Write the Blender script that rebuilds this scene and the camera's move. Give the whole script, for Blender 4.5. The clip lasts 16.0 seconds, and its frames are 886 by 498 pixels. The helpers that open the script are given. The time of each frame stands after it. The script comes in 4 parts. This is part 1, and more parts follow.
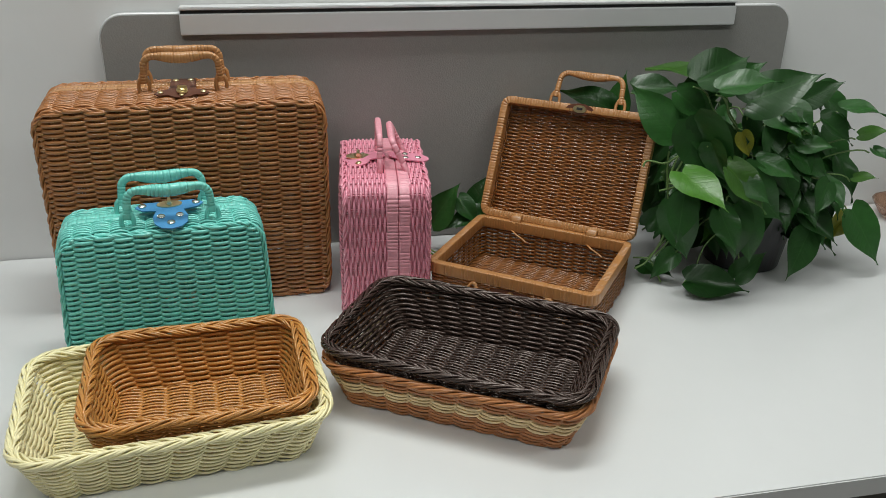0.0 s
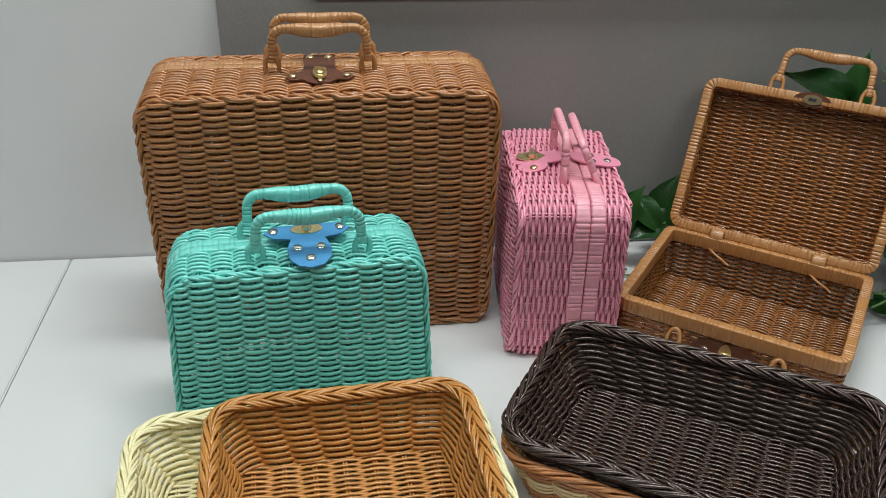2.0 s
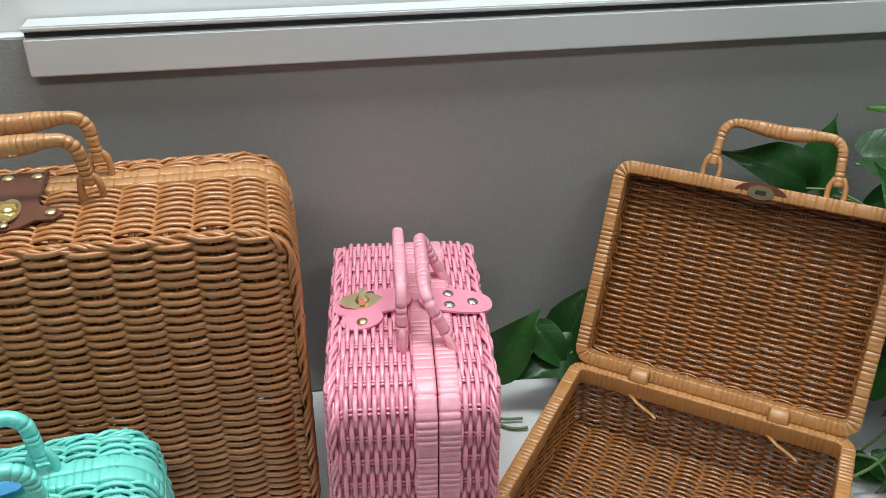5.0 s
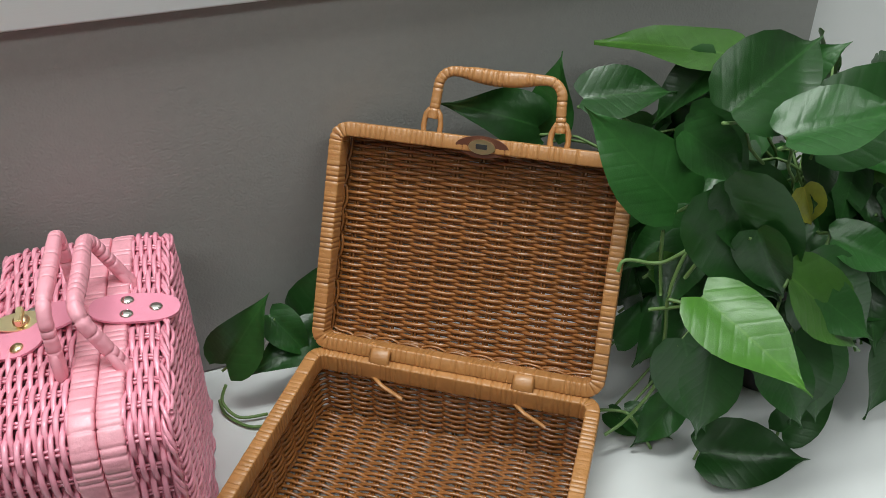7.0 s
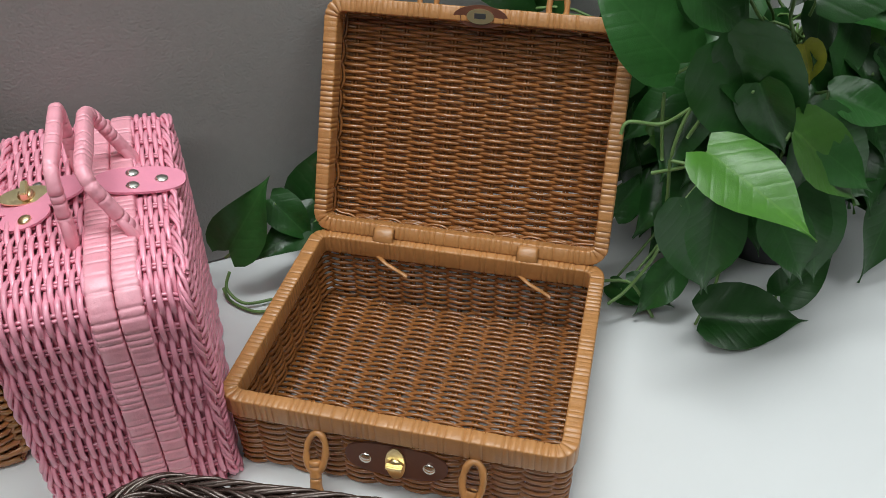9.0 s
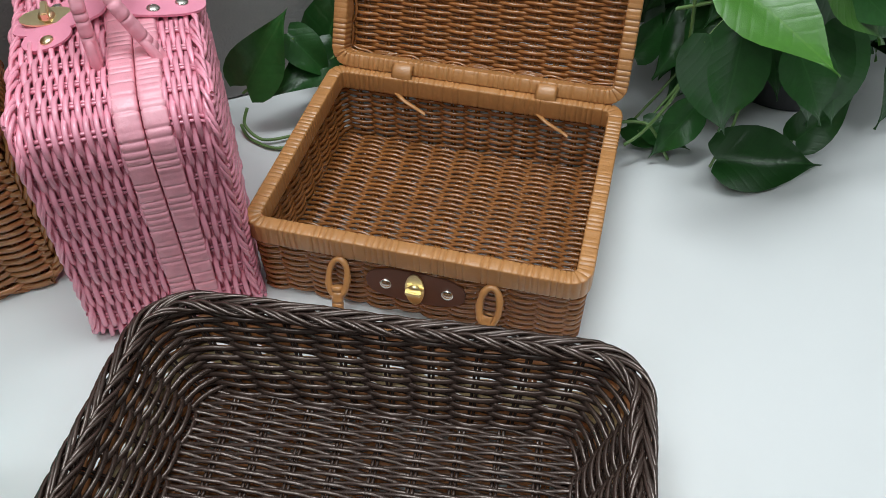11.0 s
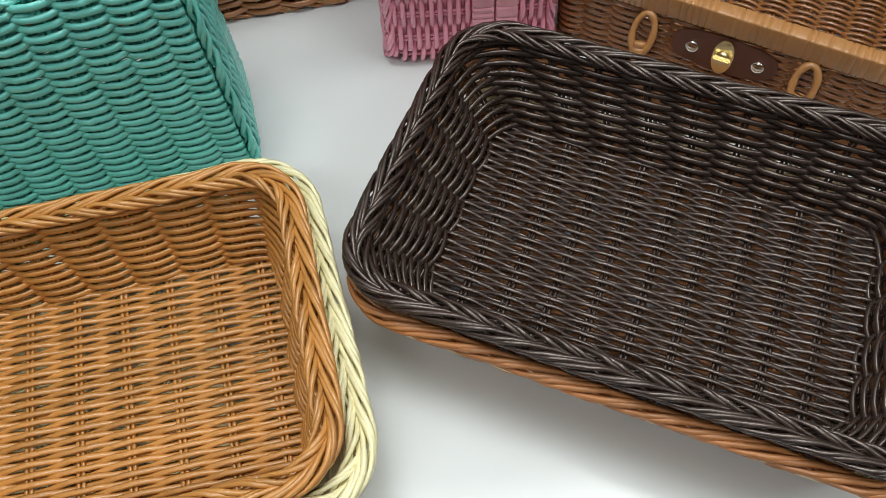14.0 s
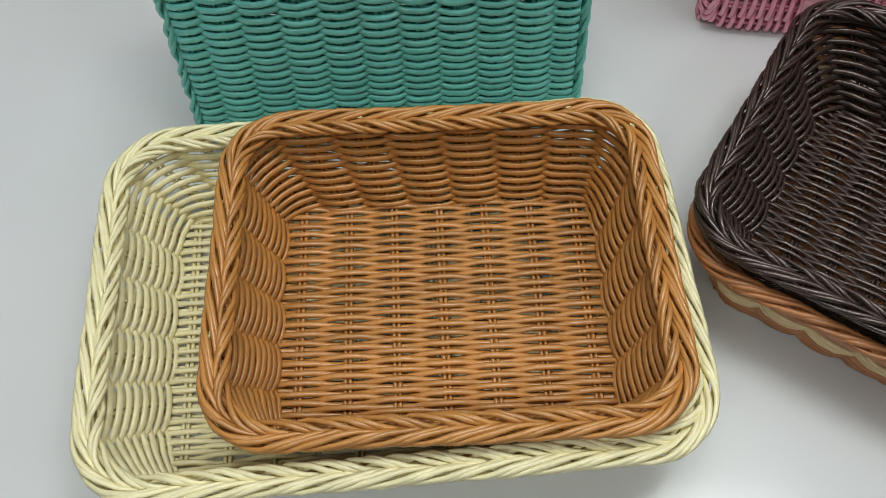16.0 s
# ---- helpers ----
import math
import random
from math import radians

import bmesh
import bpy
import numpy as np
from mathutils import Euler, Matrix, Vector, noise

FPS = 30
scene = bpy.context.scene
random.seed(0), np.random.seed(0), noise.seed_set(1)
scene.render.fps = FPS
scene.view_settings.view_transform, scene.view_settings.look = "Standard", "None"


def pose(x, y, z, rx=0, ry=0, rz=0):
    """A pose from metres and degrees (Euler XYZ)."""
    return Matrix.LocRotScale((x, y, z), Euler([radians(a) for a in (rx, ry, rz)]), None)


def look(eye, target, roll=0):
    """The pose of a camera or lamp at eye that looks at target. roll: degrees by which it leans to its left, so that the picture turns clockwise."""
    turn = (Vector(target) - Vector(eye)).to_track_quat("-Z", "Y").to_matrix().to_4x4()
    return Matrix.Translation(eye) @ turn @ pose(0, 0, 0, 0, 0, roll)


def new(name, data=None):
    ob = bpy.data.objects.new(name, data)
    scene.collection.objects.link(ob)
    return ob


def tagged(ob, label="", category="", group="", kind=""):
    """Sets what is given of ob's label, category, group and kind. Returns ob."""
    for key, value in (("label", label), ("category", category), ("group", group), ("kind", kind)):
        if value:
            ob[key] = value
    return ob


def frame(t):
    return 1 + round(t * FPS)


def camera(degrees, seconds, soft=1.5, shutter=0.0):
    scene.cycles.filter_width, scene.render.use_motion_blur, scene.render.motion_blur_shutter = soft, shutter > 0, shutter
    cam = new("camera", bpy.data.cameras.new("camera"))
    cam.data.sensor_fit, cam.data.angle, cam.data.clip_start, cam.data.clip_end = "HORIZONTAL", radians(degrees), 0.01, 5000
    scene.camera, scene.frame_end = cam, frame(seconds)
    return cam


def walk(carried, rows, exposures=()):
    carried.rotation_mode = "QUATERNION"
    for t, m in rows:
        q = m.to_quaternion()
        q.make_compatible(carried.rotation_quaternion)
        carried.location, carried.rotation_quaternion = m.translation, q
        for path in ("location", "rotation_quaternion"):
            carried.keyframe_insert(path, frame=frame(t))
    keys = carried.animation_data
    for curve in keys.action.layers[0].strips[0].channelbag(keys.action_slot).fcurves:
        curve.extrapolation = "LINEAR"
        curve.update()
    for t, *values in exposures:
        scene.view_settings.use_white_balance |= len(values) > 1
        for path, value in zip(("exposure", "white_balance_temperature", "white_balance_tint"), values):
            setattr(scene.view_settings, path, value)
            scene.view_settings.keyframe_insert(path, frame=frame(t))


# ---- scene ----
cam = camera(53.6, 16.0, soft=0.6)
PATH = [
    (0, (0.1502, 0.0752, 0.6131), (0.5390, 1.8519, -0.2187), 1.24),
    (0.5, (0.1798, 0.1102, 0.6029), (0.4568, 1.8831, -0.2803), 1.52),
    (1, (0.1559, 0.1883, 0.6029), (0.3794, 1.9500, -0.3171), 1.25),
    (1.5, (0.1087, 0.3080, 0.6024), (0.3249, 2.0537, -0.3494), 1.06),
    (2, (0.0685, 0.3854, 0.6089), (0.2912, 2.1072, -0.3840), 1.32),
    (2.5, (0.0477, 0.4516, 0.6101), (0.3306, 2.1631, -0.3852), 1.29),
    (3, (0.0516, 0.5042, 0.6144), (0.3855, 2.2040, -0.3851), 1.82),
    (3.2, (0.0538, 0.5278, 0.6107), (0.4062, 2.2263, -0.3848), 2.01),
    (5.3, (0.2808, 0.7308, 0.5807), (0.5849, 2.4276, -0.4333), 0.02),
    (5.5, (0.2996, 0.7363, 0.5764), (0.6483, 2.4086, -0.4638), -0.01),
    (6, (0.3552, 0.7483, 0.5767), (0.7823, 2.3663, -0.5187), -0.75),
    (6.5, (0.3780, 0.7626, 0.5734), (0.8789, 2.3456, -0.5415), -0.68),
    (7, (0.3955, 0.7661, 0.5718), (0.9683, 2.3184, -0.5517), -0.45),
    (7.5, (0.4054, 0.7685, 0.5667), (0.9786, 2.3118, -0.5690), -1.25),
    (8, (0.3987, 0.7677, 0.5600), (0.9825, 2.2945, -0.5924), -1.11),
    (8.5, (0.3842, 0.7539, 0.5434), (0.9854, 2.2520, -0.6374), -1.15),
    (9, (0.3631, 0.7436, 0.5304), (0.9531, 2.2006, -0.7061), -1.27),
    (9.2, (0.3561, 0.7390, 0.5256), (0.9317, 2.1792, -0.7371), -1.43),
    (11.3, (0.3425, 0.7225, 0.5129), (0.8219, 1.9673, -0.9773), -0.78),
    (11.5, (0.3448, 0.7194, 0.5078), (0.7900, 1.9453, -1.0085), -1.60),
    (12, (0.3310, 0.7148, 0.5046), (0.7602, 1.8447, -1.0888), -0.81),
    (12.5, (0.3302, 0.7137, 0.4995), (0.7039, 1.7722, -1.1558), -1.64),
    (13, (0.3248, 0.7193, 0.4931), (0.6536, 1.7627, -1.1812), -1.88),
    (13.5, (0.2897, 0.7210, 0.4871), (0.5649, 1.7443, -1.2091), -1.09),
    (14, (0.2297, 0.7312, 0.4920), (0.3480, 1.7481, -1.2261), -3.42),
    (14.5, (0.1627, 0.7425, 0.4851), (0.2155, 1.7641, -1.2335), -3.27),
    (15, (0.1190, 0.7375, 0.4860), (0.1103, 1.7474, -1.2403), -3.72),
    (15.5, (0.0969, 0.7310, 0.4872), (0.0661, 1.7216, -1.2500), -2.46),
    (16, (0.0747, 0.7224, 0.4887), (0.0335, 1.7042, -1.2532), -1.47),
]
walk(cam, [(t, look(eye, target, roll)) for t, eye, target, roll in PATH],
     [(0, -0.06, 6450, 10), (1, -0.16, 6450, 10), (2, 0.03, 6250, 9), (3, 0.22, 6050, 8), (5.5, 0.38, 6150, 7), (6, 0.24, 6300, 7.5), (7.5, 0.29, 6300, 8), (9, 0.17, 6200, 10),
      (11.5, 0.17, 6000, 9), (13.5, 0.08, 6150, 9), (14.5, -0.11, 6250, 10), (16, -0.34, 6250, 11)])

# ---------------------------------------------------------------- light
world = bpy.data.worlds.new("world")
scene.world = world
world.use_nodes = True
world.node_tree.nodes["Background"].inputs[0].default_value = (0.80, 0.90, 1.0, 1)
world.node_tree.nodes["Background"].inputs[1].default_value = 0.25


def area_lamp(name, where, target, sx, sy, watts, colour):
    data = bpy.data.lights.new(name, "AREA")
    data.shape, data.size, data.size_y, data.energy, data.color = "RECTANGLE", sx, sy, watts, colour
    ob = new(name, data)
    ob.matrix_world = look(where, target)
    return ob


COOL = (0.97, 1.0, 0.95)
area_lamp("unseen_ceiling_lamp", (0.35, 1.15, 1.90), (0.35, 1.10, 0), 1.2, 0.30, 20, COOL)
# two added fill lamps, out of view, that brighten the front faces
area_lamp("unseen_ceiling_lamp", (-0.5, 0.05, 1.90), (-0.5, 0.05, 0), 1.2, 0.3, 11.5, COOL)
area_lamp("unseen_ceiling_lamp", (1.5, 0.05, 1.90), (1.5, 0.05, 0), 1.2, 0.3, 10, COOL)

# ---------------------------------------------------------------- materials


def material(name, colour, rough=0.5, island=0.0, grain=0.0, grain_scale=60, bump=0.0, bump_scale=300, metal=0.0,
             blotch=0.0, coat=0.0, stretch=(1, 1, 1), sheen=0.0, spec=0.5):
    m = bpy.data.materials.new(name)
    m.use_nodes = True
    nt = m.node_tree
    n, l = nt.nodes, nt.links
    b = n["Principled BSDF"]
    b.inputs["Roughness"].default_value, b.inputs["Metallic"].default_value = rough, metal
    b.inputs["Coat Weight"].default_value = coat
    b.inputs["Specular IOR Level"].default_value = spec
    tc = n.new("ShaderNodeTexCoord")
    mp = n.new("ShaderNodeMapping")
    mp.inputs["Scale"].default_value = stretch
    l.new(tc.outputs["Object"], mp.inputs[0])
    hsv = n.new("ShaderNodeHueSaturation")
    hsv.inputs["Color"].default_value = (*colour, 1)
    total = n.new("ShaderNodeMath")
    total.operation = "ADD"
    total.inputs[0].default_value, total.inputs[1].default_value = 1.0, 0.0
    last = total

    def add(socket, amount):
        nonlocal last
        mul = n.new("ShaderNodeMath")
        mul.operation = "MULTIPLY_ADD"
        l.new(socket, mul.inputs[0])
        mul.inputs[1].default_value, mul.inputs[2].default_value = amount, -amount / 2
        s = n.new("ShaderNodeMath")
        s.operation = "ADD"
        l.new(last.outputs[0], s.inputs[0])
        l.new(mul.outputs[0], s.inputs[1])
        last = s

    if island:
        g = n.new("ShaderNodeNewGeometry")
        add(g.outputs["Random Per Island"], island)
    if grain:
        t = n.new("ShaderNodeTexNoise")
        t.inputs["Scale"].default_value, t.inputs["Detail"].default_value = grain_scale, 4
        l.new(mp.outputs[0], t.inputs["Vector"])
        add(t.outputs["Fac"], grain)
    if blotch:
        t = n.new("ShaderNodeTexNoise")
        t.inputs["Scale"].default_value, t.inputs["Detail"].default_value = 9, 2
        l.new(tc.outputs["Object"], t.inputs["Vector"])
        add(t.outputs["Fac"], blotch)
    l.new(last.outputs[0], hsv.inputs["Value"])
    l.new(hsv.outputs[0], b.inputs["Base Color"])
    if bump:
        t = n.new("ShaderNodeTexNoise")
        t.inputs["Scale"].default_value, t.inputs["Detail"].default_value = bump_scale, 3
        l.new(mp.outputs[0], t.inputs["Vector"])
        bp = n.new("ShaderNodeBump")
        bp.inputs["Strength"].default_value, bp.inputs["Distance"].default_value = bump, 0.001
        l.new(t.outputs["Fac"], bp.inputs["Height"])
        l.new(bp.outputs[0], b.inputs["Normal"])
    return m


def wicker(name, colour, rough=0.24, island=0.28, spec=0.85):
    return material(name, colour, rough, island=island, grain=0.25, grain_scale=140, bump=0.25, bump_scale=500, blotch=0.25, spec=spec)


M_TAN = wicker("tan_cane", (0.42, 0.170, 0.056))
M_TAN_BAND = wicker("tan_strip", (0.50, 0.245, 0.095), island=0.15)
M_HONEY = wicker("honey_cane", (0.285, 0.106, 0.027))
M_HONEY_BAND = wicker("honey_strip", (0.45, 0.205, 0.065), 0.38, island=0.12)
M_TEAL = wicker("turquoise_cane", (0.20, 0.69, 0.61), 0.24, 0.2, 0.8)
M_PINK = wicker("pink_cane", (0.88, 0.35, 0.46), 0.28, 0.2)
M_PINK_BAND = wicker("pink_strip", (0.86, 0.37, 0.45), 0.38, 0.1)
M_BROWN = wicker("amber_rattan", (0.56, 0.245, 0.056), 0.32, 0.28)
M_CREAM = wicker("cream_rattan", (0.95, 0.87, 0.52), 0.34, 0.12)
M_DARK = wicker("espresso_rattan", (0.040, 0.024, 0.019), 0.27, 0.35, 1.0)
M_DARK.node_tree.nodes["Principled BSDF"].inputs["Specular Tint"].default_value = (1.0, 0.86, 0.80, 1)
M_STRIPE = wicker("straw_rattan", (0.82, 0.62, 0.33), 0.38, 0.15)
M_ORANGE = wicker("orange_rattan", (0.52, 0.20, 0.060), 0.40, 0.3)
M_WHITE_DESK = material("white_laminate", (0.74, 0.75, 0.755), 0.17, grain=0.02, grain_scale=30, blotch=0.03, bump=0.02, bump_scale=200)
M_WALL = material("white_painted_wall", (0.78, 0.78, 0.78), 0.85, grain=0.04, grain_scale=20, blotch=0.05, bump=0.1, bump_scale=150)
# grey of the unseen walls, set to weaken light bounced into the room
M_ROOM = material("unseen_wall_grey", (0.50, 0.50, 0.49), 0.85, grain=0.04, grain_scale=20, blotch=0.05, bump=0.1, bump_scale=150)
M_PANEL = material("grey_leatherette", (0.290, 0.284, 0.272), 0.55, grain=0.12, grain_scale=120, blotch=0.08, bump=0.55, bump_scale=420)
M_ALU = material("satin_aluminium", (0.78, 0.79, 0.80), 0.38, grain=0.05, grain_scale=40, metal=0.35, stretch=(1, 40, 40))
M_SLOT = material("slot_black", (0.03, 0.03, 0.03), 0.6, grain=0.2)
M_FLOOR = material("grey_floor_tile", (0.30, 0.28, 0.26), 0.45, grain=0.15, grain_scale=15, blotch=0.2)
M_BRASS = material("polished_brass", (0.90, 0.76, 0.44), 0.30, metal=1.0, grain=0.15, grain_scale=90)
M_STEEL = material("nickel", (0.80, 0.78, 0.72), 0.2, metal=1.0, grain=0.1, grain_scale=90)
M_LEATHER = material("brown_leatherette", (0.13, 0.048, 0.028), 0.4, grain=0.25, bump=0.2)
M_BLUE = material("blue_leatherette", (0.075, 0.30, 0.60), 0.4, grain=0.12, bump=0.2)
M_PINKL = material("pink_leatherette", (0.82, 0.30, 0.42), 0.4, grain=0.1, bump=0.2)
M_POT = material("dark_plastic_pot", (0.035, 0.035, 0.038), 0.4, grain=0.2)
M_SOIL = material("potting_soil", (0.05, 0.035, 0.025), 0.95, grain=0.6, bump=0.8, bump_scale=90)
M_STEM = material("green_stem", (0.14, 0.24, 0.07), 0.5, grain=0.3, grain_scale=50)


def leaf_material(name, colour, rough=0.30):
    m = material(name, colour, rough, grain=0.25, grain_scale=22, blotch=0.35, bump=0.12, bump_scale=120)
    nt = m.node_tree
    n, l = nt.nodes, nt.links
    b = n["Principled BSDF"]
    # each leaf its own tone
    info = n.new("ShaderNodeObjectInfo")
    ramp = n.new("ShaderNodeMapRange")
    ramp.inputs["To Min"].default_value, ramp.inputs["To Max"].default_value = 0.65, 1.4
    l.new(info.outputs["Random"], ramp.inputs["Value"])
    hsv = n.new("ShaderNodeHueSaturation")
    old = b.inputs["Base Color"].links[0].from_socket
    l.new(old, hsv.inputs["Color"])
    l.new(ramp.outputs[0], hsv.inputs["Value"])
    l.new(hsv.outputs[0], b.inputs["Base Color"])
    # pale midrib and side veins, along the leaf's own length
    tc = n.new("ShaderNodeTexCoord")
    sep = n.new("ShaderNodeSeparateXYZ")
    l.new(tc.outputs["Object"], sep.inputs[0])

    def calc(op, x, y):
        c = n.new("ShaderNodeMath")
        c.operation = op
        for i, v in enumerate((x, y)):
            if isinstance(v, (int, float)):
                c.inputs[i].default_value = v
            else:
                l.new(v, c.inputs[i])
        return c.outputs[0]

    across = calc("ABSOLUTE", sep.outputs["X"], 0)
    phase = calc("SUBTRACT", sep.outputs["Y"], calc("MULTIPLY", across, 0.75))
    ribs = calc("POWER", calc("ABSOLUTE", calc("SINE", calc("MULTIPLY", phase, 24.0), 0), 0), 14.0)
    mid = calc("LESS_THAN", across, 0.010)
    vein = calc("MAXIMUM", calc("MULTIPLY", ribs, 0.025), calc("MULTIPLY", mid, 0.30))
    pale = n.new("ShaderNodeMix")
    pale.data_type = "RGBA"
    pale.inputs["B"].default_value = (min(1, colour[0] * 2.6), min(1, colour[1] * 2.0), min(1, colour[2] * 2.4), 1)
    l.new(vein, pale.inputs["Factor"])
    l.new(hsv.outputs[0], pale.inputs["A"])
    l.new(pale.outputs["Result"], b.inputs["Base Color"])
    bp = n.new("ShaderNodeBump")
    bp.inputs["Strength"].default_value, bp.inputs["Distance"].default_value, bp.invert = 0.07, 0.003, True
    l.new(ribs, bp.inputs["Height"])
    l.new(b.inputs["Normal"].links[0].from_socket, bp.inputs["Normal"])
    l.new(bp.outputs[0], b.inputs["Normal"])
    tr = n.new("ShaderNodeBsdfTranslucent")
    l.new(hsv.outputs[0], tr.inputs["Color"])
    mix = n.new("ShaderNodeMixShader")
    mix.inputs[0].default_value = 0.15
    l.new(b.outputs[0], mix.inputs[1])
    l.new(tr.outputs[0], mix.inputs[2])
    l.new(mix.outputs[0], n["Material Output"].inputs[0])
    return m


M_LEAF = leaf_material("pothos_leaf", (0.022, 0.086, 0.017))
M_LEAF_LIGHT = leaf_material("young_pothos_leaf", (0.056, 0.158, 0.021))
M_LEAF_YELLOW = leaf_material("yellowing_leaf", (0.32, 0.33, 0.03))

# ---------------------------------------------------------------- mesh tools


class Mesh:
    """Collects quads and triangles and links them as one smooth mesh."""

    def __init__(self):
        self.v, self.f, self.n = [], [], 0

    def add(self, verts, faces):
        verts = np.asarray(verts, float).reshape(-1, 3)
        faces = np.asarray(faces, int)
        self.v.append(verts)
        self.f.append(faces + self.n)
        self.n += len(verts)

    def sweep(self, pts, side, up, ra, rb, sides=6, closed=False, scale=None, square=1.0):
        """A tube along pts; side and up are unit vectors per point, ra and rb the radii along them."""
        pts = np.asarray(pts, float)
        k = len(pts)
        a = np.linspace(0, 2 * np.pi, sides, endpoint=False)
        sc = np.ones(k) if scale is None else np.asarray(scale, float)
        ca, sa = np.cos(a), np.sin(a)
        ca, sa = np.sign(ca) * np.abs(ca) ** square, np.sign(sa) * np.abs(sa) ** square
        ring = (pts[:, None, :] + (ca[None, :, None] * side[:, None, :] * ra + sa[None, :, None] * up[:, None, :] * rb)
                * sc[:, None, None])
        i = np.arange(k if closed else k - 1)[:, None]
        j = np.arange(sides)[None, :]
        p, q = (i % k) * sides + j, ((i + 1) % k) * sides + j
        p2, q2 = (i % k) * sides + (j + 1) % sides, ((i + 1) % k) * sides + (j + 1) % sides
        faces = np.stack([p, q, q2, p2], -1).reshape(-1, 4)
        if not closed:
            base = self.n
            self.add(ring.reshape(-1, 3), faces)
            for r in (0, (k - 1) * sides):
                cap = [base + r + x for x in range(sides)]
                for x in range(1, sides - 1):
                    tri = [cap[0], cap[x], cap[x + 1]]
                    self.f.append(np.array([[tri[0], tri[1], tri[2], tri[2]]]))
        else:
            self.add(ring.reshape(-1, 3), faces)

    def tube(self, pts, r, sides=8, closed=False, scale=None, hint=(0, 0, 1), flat=1.0):
        pts = np.asarray(pts, float)
        if closed:
            d = np.roll(pts, -1, 0) - np.roll(pts, 1, 0)
        else:
            d = np.gradient(pts, axis=0)
        d /= np.linalg.norm(d, axis=1, keepdims=True) + 1e-12
        side = np.cross(d, np.array(hint, float))
        bad = np.linalg.norm(side, axis=1) < 0.05
        side[bad] = np.cross(d[bad], (0.3, 0.9, 0.31))
        side /= np.linalg.norm(side, axis=1, keepdims=True) + 1e-12
        up = np.cross(side, d)
        self.sweep(pts, side, up, r, r * flat, sides, closed, scale)

    def make(self, name, mat, parent=None, label="", smooth=True, kind="", warp=None):
        verts = np.concatenate(self.v)
        if warp:
            verts = warp(verts)
        faces = np.concatenate(self.f)
        tri = faces[:, 2] == faces[:, 3]
        counts = np.where(tri, 3, 4)
        loops = faces.ravel()
        keep = np.ones(len(loops), bool)
        keep[3::4] = ~tri
        loops = loops[keep]
        me = bpy.data.meshes.new(name)
        me.vertices.add(len(verts))
        me.vertices.foreach_set("co", verts.ravel())
        me.loops.add(len(loops))
        me.loops.foreach_set("vertex_index", loops)
        me.polygons.add(len(counts))
        me.polygons.foreach_set("loop_start", np.concatenate([[0], np.cumsum(counts)[:-1]]))
        me.polygons.foreach_set("use_smooth", np.full(len(counts), smooth))
        me.update(calc_edges=True)
        me.validate()
        me.materials.append(mat)
        ob = new(name, me)
        if parent:
            ob.parent = parent
        return tagged(ob, label, kind=kind)


def part(name, bm, mat, parent=None, label="", smooth=False):
    """Links a bmesh as one mesh object under a thing or a part."""
    me = bpy.data.meshes.new(name)
    bm.normal_update()
    bm.to_mesh(me)
    bm.free()
    if smooth:
        me.polygons.foreach_set("use_smooth", [True] * len(me.polygons))
    me.materials.append(mat)
    ob = new(name, me)
    if parent:
        ob.parent = parent
    return tagged(ob, label)


def block(x0, x1, y0, y1, z0, z1, bevel=0.0, segments=2):
    bm = bmesh.new()
    bmesh.ops.create_cube(bm, size=1, matrix=Matrix.LocRotScale(((x0 + x1) / 2, (y0 + y1) / 2, (z0 + z1) / 2), None, (x1 - x0, y1 - y0, z1 - z0)))
    if bevel:
        bmesh.ops.bevel(bm, geom=bm.edges[:], offset=bevel, segments=segments, affect="EDGES")
    return bm


def plate(outline, thick, bevel=0.0006):
    """A flat plate in the xy plane from its outline, thick along z."""
    bm = bmesh.new()
    f = bm.faces.new([bm.verts.new((x, y, 0)) for x, y in outline])
    up = bmesh.ops.extrude_face_region(bm, geom=[f])
    bmesh.ops.translate(bm, vec=(0, 0, thick), verts=[v for v in up["geom"] if isinstance(v, bmesh.types.BMVert)])
    bmesh.ops.recalc_face_normals(bm, faces=bm.faces[:])
    return bm


def oval(rx, ry, n=28, power=2.0):
    out = []
    for i in range(n):
        a = 2 * math.pi * i / n
        c, s = math.cos(a), math.sin(a)
        out.append((rx * math.copysign(abs(c) ** (2 / power), c), ry * math.copysign(abs(s) ** (2 / power), s)))
    return out


def dome(r, h):
    bm = bmesh.new()
    bmesh.ops.create_uvsphere(bm, u_segments=14, v_segments=8, radius=1)
    bmesh.ops.scale(bm, vec=(r, r, h), verts=bm.verts[:])
    return bm


def thing(name, m, label, category, group=""):
    ob = new(name)
    ob.matrix_world = m
    return tagged(ob, label, category, group)


# ---------------------------------------------------------------- wicker tools
rng = np.random.default_rng(4)


